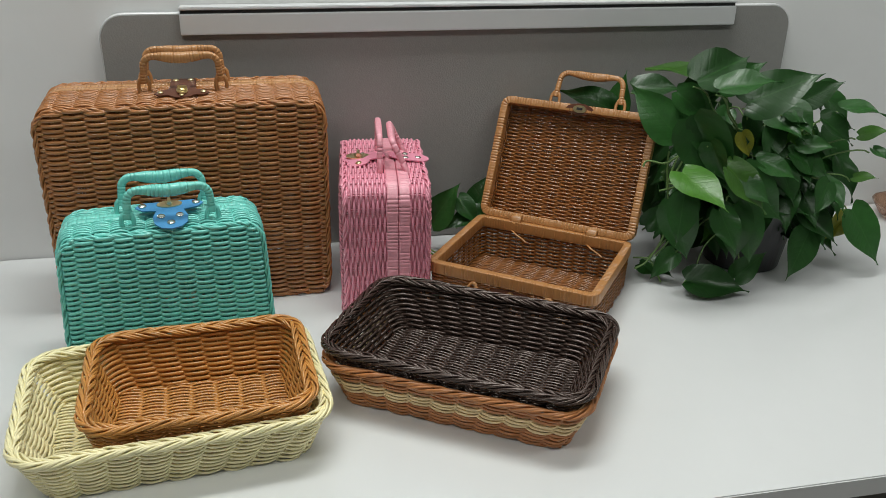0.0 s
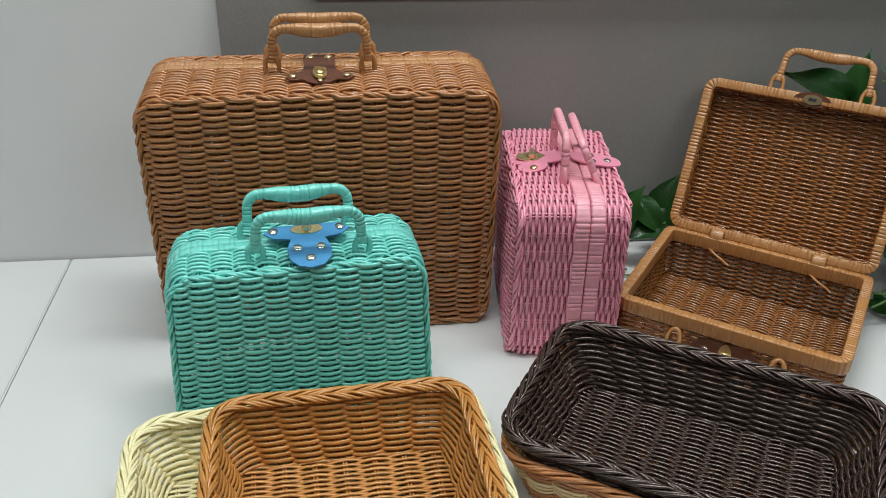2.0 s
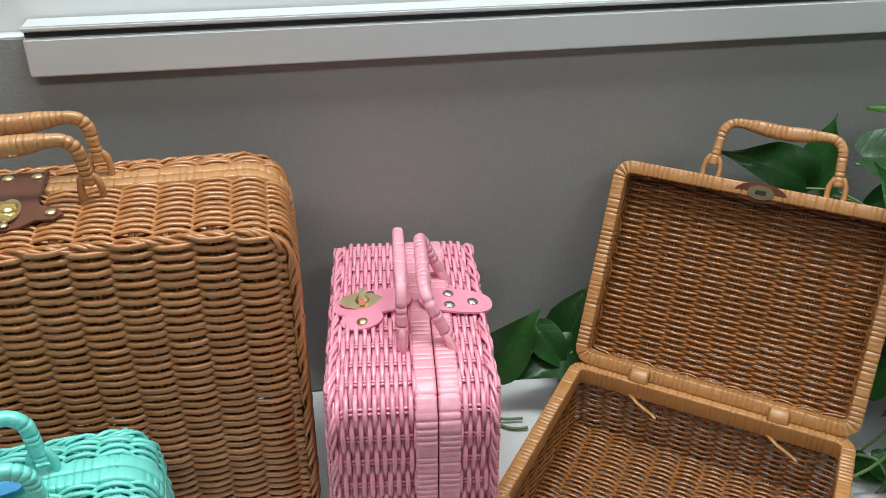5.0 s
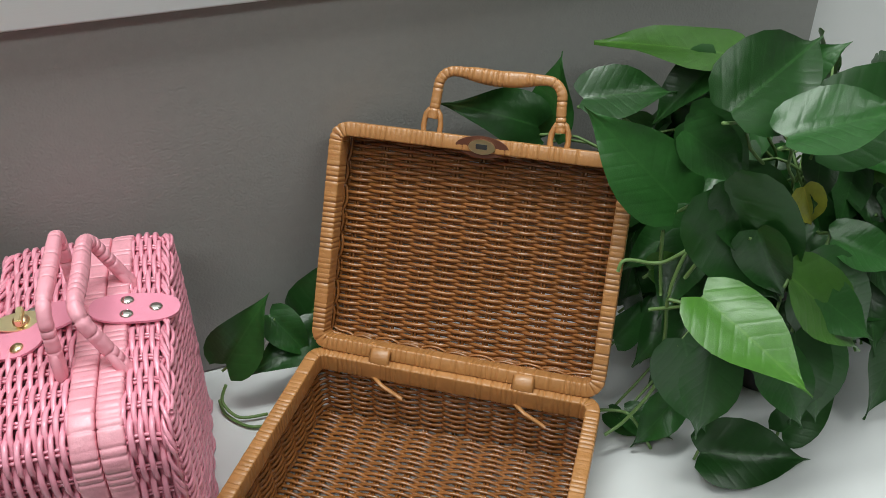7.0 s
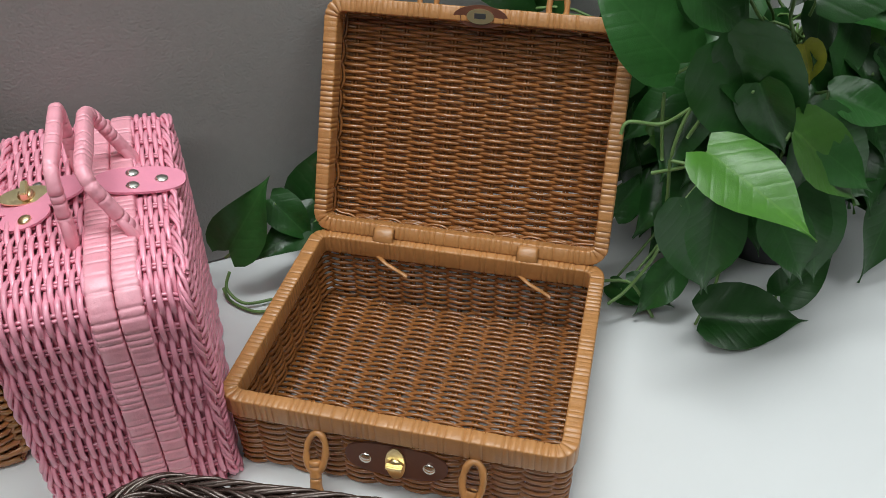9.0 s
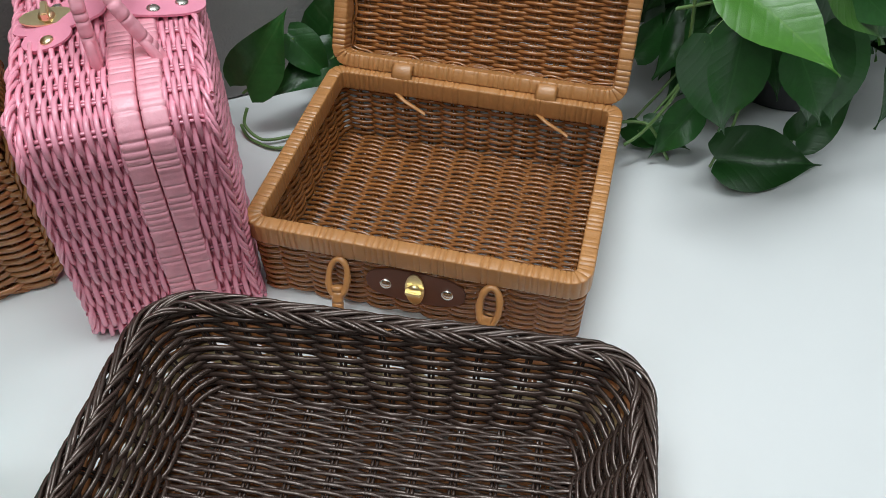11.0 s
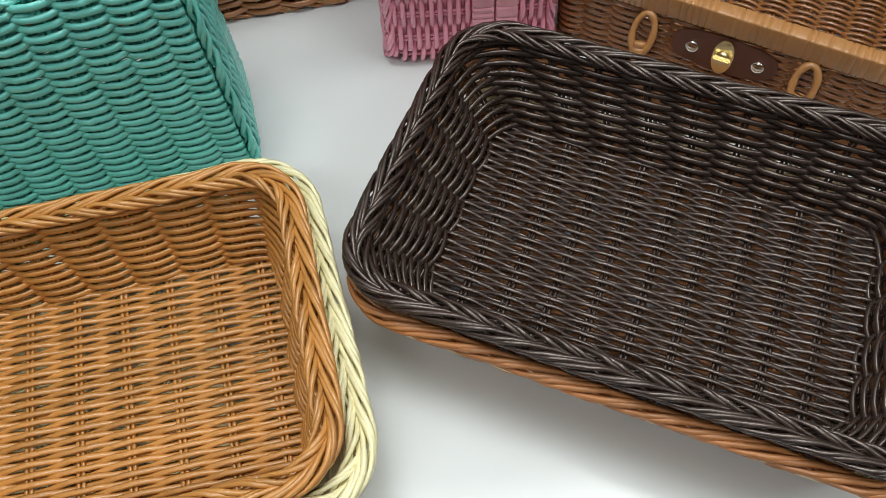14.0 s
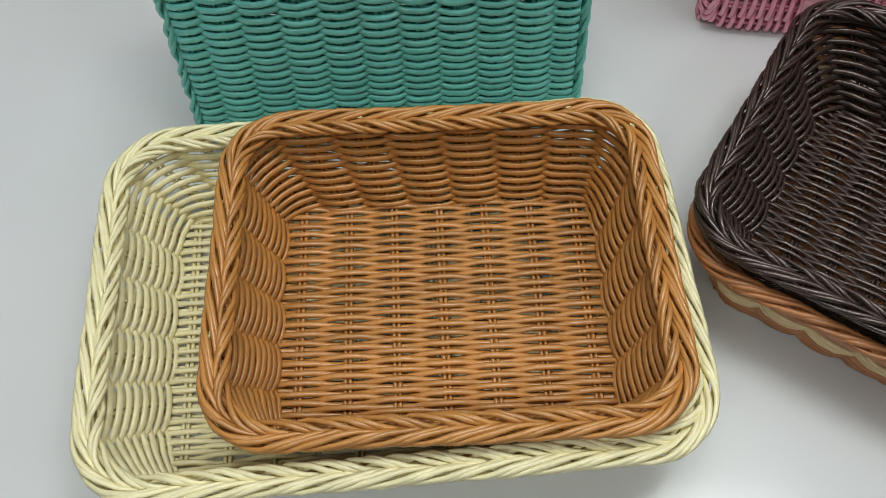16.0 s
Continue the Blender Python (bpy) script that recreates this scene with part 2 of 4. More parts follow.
class Loop:
    """A rounded rectangle with half sides a and b and corner radius r; place(s) gives points and outward normals."""

    def __init__(self, a, b, r):
        self.a, self.b, self.r = a, b, r
        self.sx, self.sy, self.q = 2 * (a - r), 2 * (b - r), math.pi * r / 2
        self.length = 2 * (self.sx + self.sy) + 4 * self.q

    def place(self, s):
        s = np.mod(s, self.length)
        a, b, r, sx, sy, q = self.a, self.b, self.r, self.sx, self.sy, self.q
        p, n = np.zeros((len(s), 2)), np.zeros((len(s), 2))
        cuts = np.cumsum([sx, q, sy, q, sx, q, sy, q])
        starts = np.concatenate([[0], cuts[:-1]])
        corners = [(a - r, -b + r), (a - r, b - r), (-a + r, b - r), (-a + r, -b + r)]
        for i in range(8):
            m = (s >= starts[i]) & (s <= cuts[i])
            t = s[m] - starts[i]
            if i % 2 == 0:
                k = i // 2
                if k == 0:
                    p[m], n[m] = np.stack([-a + r + t, np.full_like(t, -b)], -1), (0, -1)
                elif k == 1:
                    p[m], n[m] = np.stack([np.full_like(t, a), -b + r + t], -1), (1, 0)
                elif k == 2:
                    p[m], n[m] = np.stack([a - r - t, np.full_like(t, b)], -1), (0, 1)
                else:
                    p[m], n[m] = np.stack([np.full_like(t, -a), b - r - t], -1), (-1, 0)
            else:
                k = i // 2
                ang = -math.pi / 2 + k * math.pi / 2 + t / r
                d = np.stack([np.cos(ang), np.sin(ang)], -1)
                p[m], n[m] = np.array(corners[k]) + r * d, d
        return p, n


def wave(phase, sharp=1.6):
    """Over and under: a flattened cosine."""
    c = np.cos(phase)
    return np.sign(c) * np.abs(c) ** (1 / sharp)


def weave_flat(mesh, x0, x1, rows, col, r, amp, point, span=None, steps=4, sides=6, stakes=True, fat=1.0, phase=0.0, spread=0.0):
    """Plain weave. rows: row positions; strands run from x0 to x1 (or span(row)), over and under stakes col apart.
    point(x, y, h) maps weave coordinates and height over the cloth to space."""
    for j, y in enumerate(rows):
        lo, hi = (x0, x1) if span is None else span(y)
        if hi - lo < col * 0.6:
            continue
        k = max(4, int((hi - lo) / col * steps))
        x = np.linspace(lo, hi, k + 1)
        wob = rng.normal(0, r * 0.10, len(x))
        h = amp * wave(np.pi * (x / col + j + phase)) + wob + rng.normal(0, r * 0.12)
        yy = y + rng.normal(0, r * 0.10) + rng.normal(0, r * 0.07, len(x)) + spread * np.cos(np.pi * (x / col + phase)) * (-1) ** (j // 2)
        pts = point(x, yy, h)
        side = point(x, yy + 1e-4, h) - pts
        up = point(x, yy, h + 1e-4) - pts
        side /= np.linalg.norm(side, axis=1, keepdims=True)
        up /= np.linalg.norm(up, axis=1, keepdims=True)
        mesh.sweep(pts, side, up, r * fat * rng.uniform(0.93, 1.06), r * 0.8, sides)
    if stakes:
        i0, i1 = math.ceil(x0 / col - phase), math.floor(x1 / col + phase)
        ys = np.linspace(rows[0], rows[-1], max(6, len(rows) // 3))
        for i in range(i0, i1 + 1):
            x = (i - phase) * col
            yy = ys if span is None else ys[[span(t)[0] < x < span(t)[1] for t in ys]]
            if len(yy) < 3:
                continue
            for dx in (-r * 0.9, r * 0.9):
                xx = np.full_like(yy, x + dx)
                pts = point(xx, yy, np.zeros_like(yy))
                side = point(xx + 1e-4, yy, 0 * yy) - pts
                up = point(xx, yy, 0 * yy + 1e-4) - pts
                side /= np.linalg.norm(side, axis=1, keepdims=True)
                up /= np.linalg.norm(up, axis=1, keepdims=True)
                mesh.sweep(pts, side, up, r * 0.80, r * 0.55, 5)


def weave_loops(mesh, loop_at, heights, ncol, r, amp, lift, steps=4, sides=6, fat=1.0, stakes=True):
    """Rows that run round: loop_at(h) gives the Loop of that row, lift(p2, n2, h, out) maps to space."""
    for j, h in enumerate(heights):
        lp = loop_at(h)
        k = ncol * steps
        s = np.arange(k) / k * lp.length
        p, n = lp.place(s)
        out = amp * wave(np.pi * (s / lp.length * ncol + j)) + rng.normal(0, r * 0.10, k)
        hh = h + rng.normal(0, r * 0.10) + rng.normal(0, r * 0.06, k)
        pts, up = lift(p, n, hh, out)
        d = np.roll(pts, -1, 0) - np.roll(pts, 1, 0)
        d /= np.linalg.norm(d, axis=1, keepdims=True)
        side = np.cross(up, d)
        side /= np.linalg.norm(side, axis=1, keepdims=True)
        mesh.sweep(pts, side, up, r * fat * rng.uniform(0.93, 1.06), r * 0.8, sides, closed=True)
    if stakes:
        hs = np.linspace(heights[0], heights[-1], 7)
        for i in range(ncol):
            for ds in (-r * 0.9, r * 0.9):
                pts = []
                for h in hs:
                    lp = loop_at(h)
                    p, n = lp.place(np.array([i / ncol * lp.length + ds]))
                    pts.append(lift(p, n, np.array([h]), np.array([0.0]))[0][0])
                mesh.tube(pts, r * 0.70, 5)


def rope(mesh, pts, up, radius, strand, count, pitch, hand=1, closed=True, flat=1.0):
    """Strands twisted round a path."""
    pts = np.asarray(pts, float)
    seg = np.linalg.norm(np.roll(pts, -1, 0) - pts, axis=1)
    if not closed:
        seg[-1] = 0
    s = np.concatenate([[0], np.cumsum(seg)])
    total = s[-1]
    s = s[:-1]
    turns = max(1, round(total / pitch)) if closed else total / pitch
    if closed:
        d = np.roll(pts, -1, 0) - np.roll(pts, 1, 0)
    else:
        d = np.gradient(pts, axis=0)
    d /= np.linalg.norm(d, axis=1, keepdims=True)
    side = np.cross(d, up)
    side /= np.linalg.norm(side, axis=1, keepdims=True)
    u = np.cross(side, d)
    for k in range(count):
        a = hand * (2 * np.pi * turns * s / total) + 2 * np.pi * (k + 0.22 * (-1) ** k) / count
        c, n = np.cos(a)[:, None], np.sin(a)[:, None]
        rr = radius * (1 + rng.normal(0, 0.03, (len(s), 1)) + 0.10 * np.sin(2 * np.pi * 3 * turns * s / total + 2.1 * k)[:, None])
        q = pts + side * c * rr + u * n * rr * flat
        e1 = side * c + u * n
        mesh.sweep(q, np.cross(d, e1), e1, strand * rng.uniform(0.95, 1.08), strand * 0.85, 6, closed)


def wrapped(mesh, pts, up, ra, rb, wrap, closed=True, sides=12, taper=None, square=1.0, deep=(0.84, 0.965), slits=0.55):
    """A core wrapped in flat strip: a groove at each turn of the strip, open to a slit at some of them."""
    pts = np.asarray(pts, float)
    if closed:
        loop = np.concatenate([pts, pts[:1]])
        ups = np.concatenate([up, up[:1]])
    else:
        loop, ups = pts, up
    seg = np.linalg.norm(np.diff(loop, axis=0), axis=1)
    s = np.concatenate([[0], np.cumsum(seg)])
    turns = max(2, int(round(s[-1] / wrap)))
    marks, size = [], []
    for i in range(turns):
        j = rng.uniform(-0.12, 0.12)
        low = deep[0] if rng.random() < slits else rng.uniform(deep[1], 0.995)
        high = 1.0 + rng.normal(0, 0.006)
        for f, g in ((0.0, low), (0.09, high - 0.004), (0.5 + j, high + 0.004), (0.92, high - 0.002)):
            marks.append((i + f) / turns * s[-1])
            size.append(g)
    if not closed:
        marks.append(s[-1])
        size.append(0.9)
    marks, size = np.array(marks), np.array(size)
    q = np.stack([np.interp(marks, s, loop[:, c]) for c in range(3)], -1)
    u = np.stack([np.interp(marks, s, ups[:, c]) for c in range(3)], -1)
    if taper is not None:
        size = size * taper(marks / s[-1])
    d = np.roll(q, -1, 0) - np.roll(q, 1, 0) if closed else np.gradient(q, axis=0)
    d /= np.linalg.norm(d, axis=1, keepdims=True)
    side = np.cross(d, u)
    side /= np.linalg.norm(side, axis=1, keepdims=True)
    u = np.cross(side, d)
    mesh.sweep(q, side, u, ra, rb, sides, closed, size, square)


# ---------------------------------------------------------------- room
WALL_Y, PANEL_Y = 1.458, 1.440


def setting(name, bm, mat, label, category=""):
    return tagged(part(name, bm, mat), label, category, kind="structure")


setting("floor", block(-2.6, 3.4, -2.6, 1.456, -0.80, -0.74), M_FLOOR, "grey office floor under the desk", "floor")
setting("ceiling", block(-2.6, 3.4, -2.6, 1.55, 2.0, 2.06), M_WALL, "plain white office ceiling", "ceiling")
setting("wall_north", block(-2.6, 3.4, WALL_Y, WALL_Y + 0.1, -0.74, 2.0), M_WALL, "white painted wall behind the desk", "wall")
# south, west and east walls are added out of view to shape bounce light
setting("wall_south", block(-2.6, 3.4, -2.7, -2.6, -0.74, 2.0), M_ROOM, "unseen grey wall added to close the room and dim the bounce light", "wall")
setting("wall_west", block(-2.7, -2.6, -2.6, 1.456, -0.74, 2.0), M_ROOM, "unseen grey wall added to close the room and dim the bounce light", "wall")
setting("wall_east", block(3.4, 3.5, -2.6, 1.456, -0.74, 2.0), M_ROOM, "unseen grey wall added to close the room and dim the bounce light", "wall")

desk = thing("desk", pose(0, 0, 0), "white laminate office desk joined to a second desk", "desk", "joined desks")
DESK_Y = 0.7245
part("desktop", block(-0.2972, 1.9, DESK_Y, WALL_Y - 0.002, -0.026, 0, 0.0015), M_WHITE_DESK, desk)
for lx, ly in ((-0.22, 0.79), (1.83, 0.79), (-0.22, 1.38), (1.83, 1.38)):
    part("leg", block(lx - 0.025, lx + 0.025, ly - 0.025, ly + 0.025, -0.74, -0.026, 0.003), M_ALU, desk)
desk2 = thing("desk", pose(0, 0, 0), "white laminate office desk joined to a second desk", "desk", "joined desks")
part("desktop", block(-2.0, -0.2985, DESK_Y, WALL_Y - 0.002, -0.026, 0, 0.0015), M_WHITE_DESK, desk2)
for lx, ly in ((-1.93, 0.79), (-0.36, 0.79), (-1.93, 1.38), (-0.36, 1.38)):
    part("leg", block(lx - 0.025, lx + 0.025, ly - 0.025, ly + 0.025, -0.74, -0.026, 0.003), M_ALU, desk2)

# grey desk screen with rounded upper corners, standing on the desk against the wall
screen = thing("desk_screen", pose(0, 0, 0), "grey leatherette desk screen with pale edge and aluminium rail", "desk screen")
X0, X1, ZT, RC = -0.069, 1.043, 0.3825, 0.035


def rounded_top(x0, x1, z0, z1, r, n=10):
    pts = [(x0, z0), (x1, z0)]
    pts += [(x1 - r + r * math.cos(a), z1 - r + r * math.sin(a)) for a in np.linspace(0, math.pi / 2, n)]
    pts += [(x0 + r - r * math.sin(a), z1 - r + r * math.cos(a)) for a in np.linspace(0, math.pi / 2, n)]
    return pts


bm = plate(rounded_top(X0, X1, 0.002, ZT, RC), 0.016)
bm.transform(Matrix.Translation((0, PANEL_Y + 0.016, 0)) @ Matrix.Rotation(radians(90), 4, "X"))
part("board", bm, M_PANEL, screen)
edge = Mesh()
out = rounded_top(X0 - 0.001, X1 + 0.001, 0.004, ZT + 0.001, RC)
ring = [(out[1][0], PANEL_Y + 0.008, z) for z in (0.004, 0.1, 0.2, 0.3)] + [(x, PANEL_Y + 0.008, z) for x, z in out[2:]] + [(X0 - 0.001, PANEL_Y + 0.008, z) for z in (0.3, 0.2, 0.1, 0.004)]
edge.tube(ring, 0.0022, 6, hint=(0, 1, 0), flat=3.2)
edge.make("edge_trim", M_ALU, screen, "pale plastic edge trim")
RAIL = (0.045, 0.936)
part("rail", block(*RAIL, PANEL_Y - 0.010, PANEL_Y - 0.0005, 0.354, 0.3845, 0.0012), M_ALU, screen, "brushed aluminium rail")
part("rail_top", block(*RAIL, PANEL_Y - 0.010, PANEL_Y + 0.015, 0.3900, 0.3945, 0.0012), M_ALU, screen, "brushed aluminium rail")
# black strip between the two rail bars, set back from their front
part("rail_slot", block(RAIL[0] + 0.001, RAIL[1] - 0.001, PANEL_Y - 0.005, PANEL_Y + 0.014, 0.3840, 0.3905), M_SLOT, screen, "black strip set in the groove of the rail")

# ---------------------------------------------------------------- tray baskets


def tray(name, m, label, rim, base, height, radius, mat, ncol, pitch, r, floor_cols, band=None, group="tray baskets", wavy=2.3, ropes=2, rim_r=0.0054, floor_pitch=0.0031, thick=1.18, floor_r=0.0016, floor_fat=1.0):
    """A woven rattan tray with sloping walls and a plaited rim. rim and base: outer half sides."""
    ob = thing(name, m, label, "basket", group)
    foot = r * 2
    top = height - rim_r * 1.6

    def loop_at(h):
        f = np.clip((h - foot) / (top - foot), 0, 1)
        return Loop(base[0] + (rim[0] - rim_r * 1.7 - base[0]) * f, base[1] + (rim[1] - rim_r * 1.7 - base[1]) * f, radius * (0.55 + 0.45 * f))

    slope = math.atan2(rim[0] - base[0], height)

    def lift(p, n, h, outw):
        pts = np.concatenate([p + n * (outw * math.cos(slope))[:, None], (h - outw * math.sin(slope))[:, None]], 1)
        up = np.concatenate([n * math.cos(slope), np.full((len(p), 1), -math.sin(slope))], 1)
        return pts, up

    rows = np.arange(foot, top, pitch)
    if band is None:
        groups = [("wall", rows, mat)]
    else:
        lo, hi, bmat = band
        groups = [("wall", rows[rows < lo], mat), ("band", rows[(rows >= lo) & (rows <= hi)], bmat), ("wall", rows[rows > hi], mat)]
    for gname, rr, gm in groups:
        if len(rr) < 2:
            continue
        me = Mesh()
        fat = 1.28 if gname == "wall" else 1.15
        weave_loops(me, loop_at, rr, ncol, r * thick, r * wavy if gname == "wall" else r * 1.9, lift, 6, fat=fat, stakes=True)
        me.make(gname, gm, ob, "", kind="stuff")
    # floor
    me = Mesh()
    fa, fb = base[0] + r, base[1] + r
    frows = np.arange(-fb + r, fb - r / 2, floor_pitch)
    col = 2 * fa / floor_cols
    cr = radius * 0.55

    def span(y):
        over = max(0.0, abs(y) - (fb - cr))
        cut = cr - math.sqrt(max(0, cr * cr - over * over))
        return -fa + cut, fa - cut

    weave_flat(me, -fa, fa, frows, col, floor_r, floor_r * 1.3, lambda x, y, h: np.stack([x, y, foot + h], -1), span, 6, fat=floor_fat, spread=floor_pitch * 0.10)
    me.make("base", mat, ob, "", kind="stuff")
    # plaited rim: two ropes of opposite hand
    for dr, dz, hand, size, strand, count, turn in ((0.0, 0.0, 1, 0.68, 0.34, 7, 0.085), (-rim_r * 1.40, rim_r * 0.02, -1, 0.60, 0.32, 5, 0.052))[:ropes]:
        lp = Loop(rim[0] - rim_r * 1.15 + dr, rim[1] - rim_r * 1.15 + dr, radius + dr)
        k = int(lp.length / 0.0035)
        p, n = lp.place(np.arange(k) / k * lp.length)
        pts = np.concatenate([p, np.full((k, 1), height - rim_r + dz) + 0.0006 * np.sin(np.arange(k)[:, None] * 0.13)], 1)
        me = Mesh()
        rope(me, pts, np.tile((0.0, 0, 1), (k, 1)), rim_r * size, rim_r * strand, count, turn, hand)
        me.make("rim", mat, ob, "plaited rattan rim", kind="stuff")
    return ob


cream = tray("tray_basket", pose(0.036, 0.9445, 0.0, 0, 0, 5.8), "cream rattan tray basket holding the smaller amber tray",
             (0.167, 0.1155), (0.135, 0.086), 0.066, 0.038, M_CREAM, 30, 0.0030, 0.00145, 11, wavy=2.5, rim_r=0.0052, floor_fat=1.1)
brown = tray("tray_basket", pose(0.0648, 0.949, 0.008, 0, 0, 3.6), "amber rattan tray basket set inside the cream tray",
             (0.1268, 0.1035), (0.099, 0.077), 0.074, 0.034, M_BROWN, 24, 0.0030, 0.00140, 7, wavy=2.6, rim_r=0.0052, floor_fat=1.2)
striped = tray("tray_basket", pose(0.386, 0.971, 0.0, 0, 0, -31.4), "orange rattan tray basket with a cream band, under the dark tray",
               (0.167, 0.1115), (0.137, 0.084), 0.066, 0.036, M_ORANGE, 32, 0.0029, 0.0019, 13, band=(0.026, 0.042, M_STRIPE), wavy=1.3, ropes=1, floor_pitch=0.0036, thick=1.0)
dark = tray("tray_basket", pose(0.3865, 0.9745, 0.0165, 0, 0, -31.4), "dark espresso rattan tray basket stacked in the striped tray",
            (0.168, 0.110), (0.126, 0.074), 0.066, 0.036, M_DARK, 30, 0.0029, 0.00138, 10, wavy=2.6, thick=1.12, rim_r=0.0050)

# ---------------------------------------------------------------- cases


def handle(parent, mat, x, y, z, half, tall, r, lean=0.0, name="handle", wrap=0.0042, ring=True, swell=0.5):
    """A bow handle of wrapped cane with a thicker grip, standing on two cane loops. lean: forward tilt in degrees."""
    tilt = Matrix.Rotation(radians(lean), 4, "X")
    pts = []
    c = 0.013
    foot = 0.016 if ring else 0.0

    def grip(f):
        return np.exp(-((f - 0.5) / 0.16) ** 4)

    for i in range(9):
        pts.append((-half + 0.002 * i / 8, 0, foot + (tall - c - foot) * i / 8))
    for i in range(1, 9):
        a = math.pi / 2 * i / 8
        pts.append((-half + 0.002 + c - c * math.cos(a), 0, tall - c + c * math.sin(a)))
    inner = half - 0.002 - c
    for i in range(1, 14):
        pts.append((-inner + 2 * inner * i / 13, 0, tall - swell * r * math.sin(math.pi * i / 13) ** 2))
    for i in range(1, 9):
        a = math.pi / 2 * i / 8
        pts.append((half - 0.002 - c + c * math.sin(a), 0, tall - c + c * math.cos(a)))
    for i in range(1, 9):
        pts.append((half - 0.002 * (1 - i / 8), 0, foot + (tall - c - foot) * (1 - i / 8)))
    pts = np.array([tuple(tilt @ Vector(p) + Vector((x, y, z))) for p in pts])
    me = Mesh()
    up = np.tile(np.array(tilt @ Vector((0, 1, 0))), (len(pts), 1))
    wrapped(me, pts, up, r, r * 0.85, wrap, closed=False, sides=14, square=0.7, deep=(0.80, 0.96), slits=0.5, taper=lambda f: 0.86 + swell * grip(f))
    hd = me.make(name, mat, parent, "wrapped cane handle")
    for sx in (-half, half):
        me = Mesh()
        a = np.linspace(0, 2 * math.pi, 18, endpoint=False)
        base = np.array(tilt @ Vector((sx, 0, 0.010 if ring else 0.006)) + Vector((x, y, z)))
        axis = np.array(tilt @ Vector((0, 0, 1)))
        wide = np.array((1.0, 0, 0))
        loop = base + np.cos(a)[:, None] * wide * (0.0072 if ring else 0.0048) + np.sin(a)[:, None] * axis * 0.0145
        me.tube(loop, r * 0.54, 8, closed=True, hint=(0, 1, 0), scale=rng.uniform(0.8, 1.12, 18))
        me.make("loop", mat, hd, "cane loop that holds the handle")
    return hd


def rivet(parent, m, r=0.0045, mat=None):
    bm = dome(r, r * 0.45)
    bm.transform(m)
    return part("rivet", bm, mat or M_STEEL, parent, "domed metal rivet", smooth=True)


def turn_lock(parent, m, s=1.0, mat=None):
    """An oval metal plate with a turning tongue, in the plane of m."""
    bm = plate(oval(0.017 * s, 0.0085 * s), 0.0012)
    bm.transform(m)
    pl = part("lock_plate", bm, mat or M_BRASS, parent, "oval brass lock plate", smooth=False)
    bm = dome(0.0055 * s, 0.003 * s)
    bm.transform(m @ Matrix.Translation((0, 0, 0.0015)))
    part("lock_boss", bm, mat or M_BRASS, pl, smooth=True)
    bm = block(-0.0022 * s, 0.0022 * s, -0.007 * s, 0.007 * s, 0.002, 0.008 * s, 0.0008)
    bm.transform(m)
    part("lock_tongue", bm, mat or M_BRASS, pl, "brass turning tongue")
    return pl


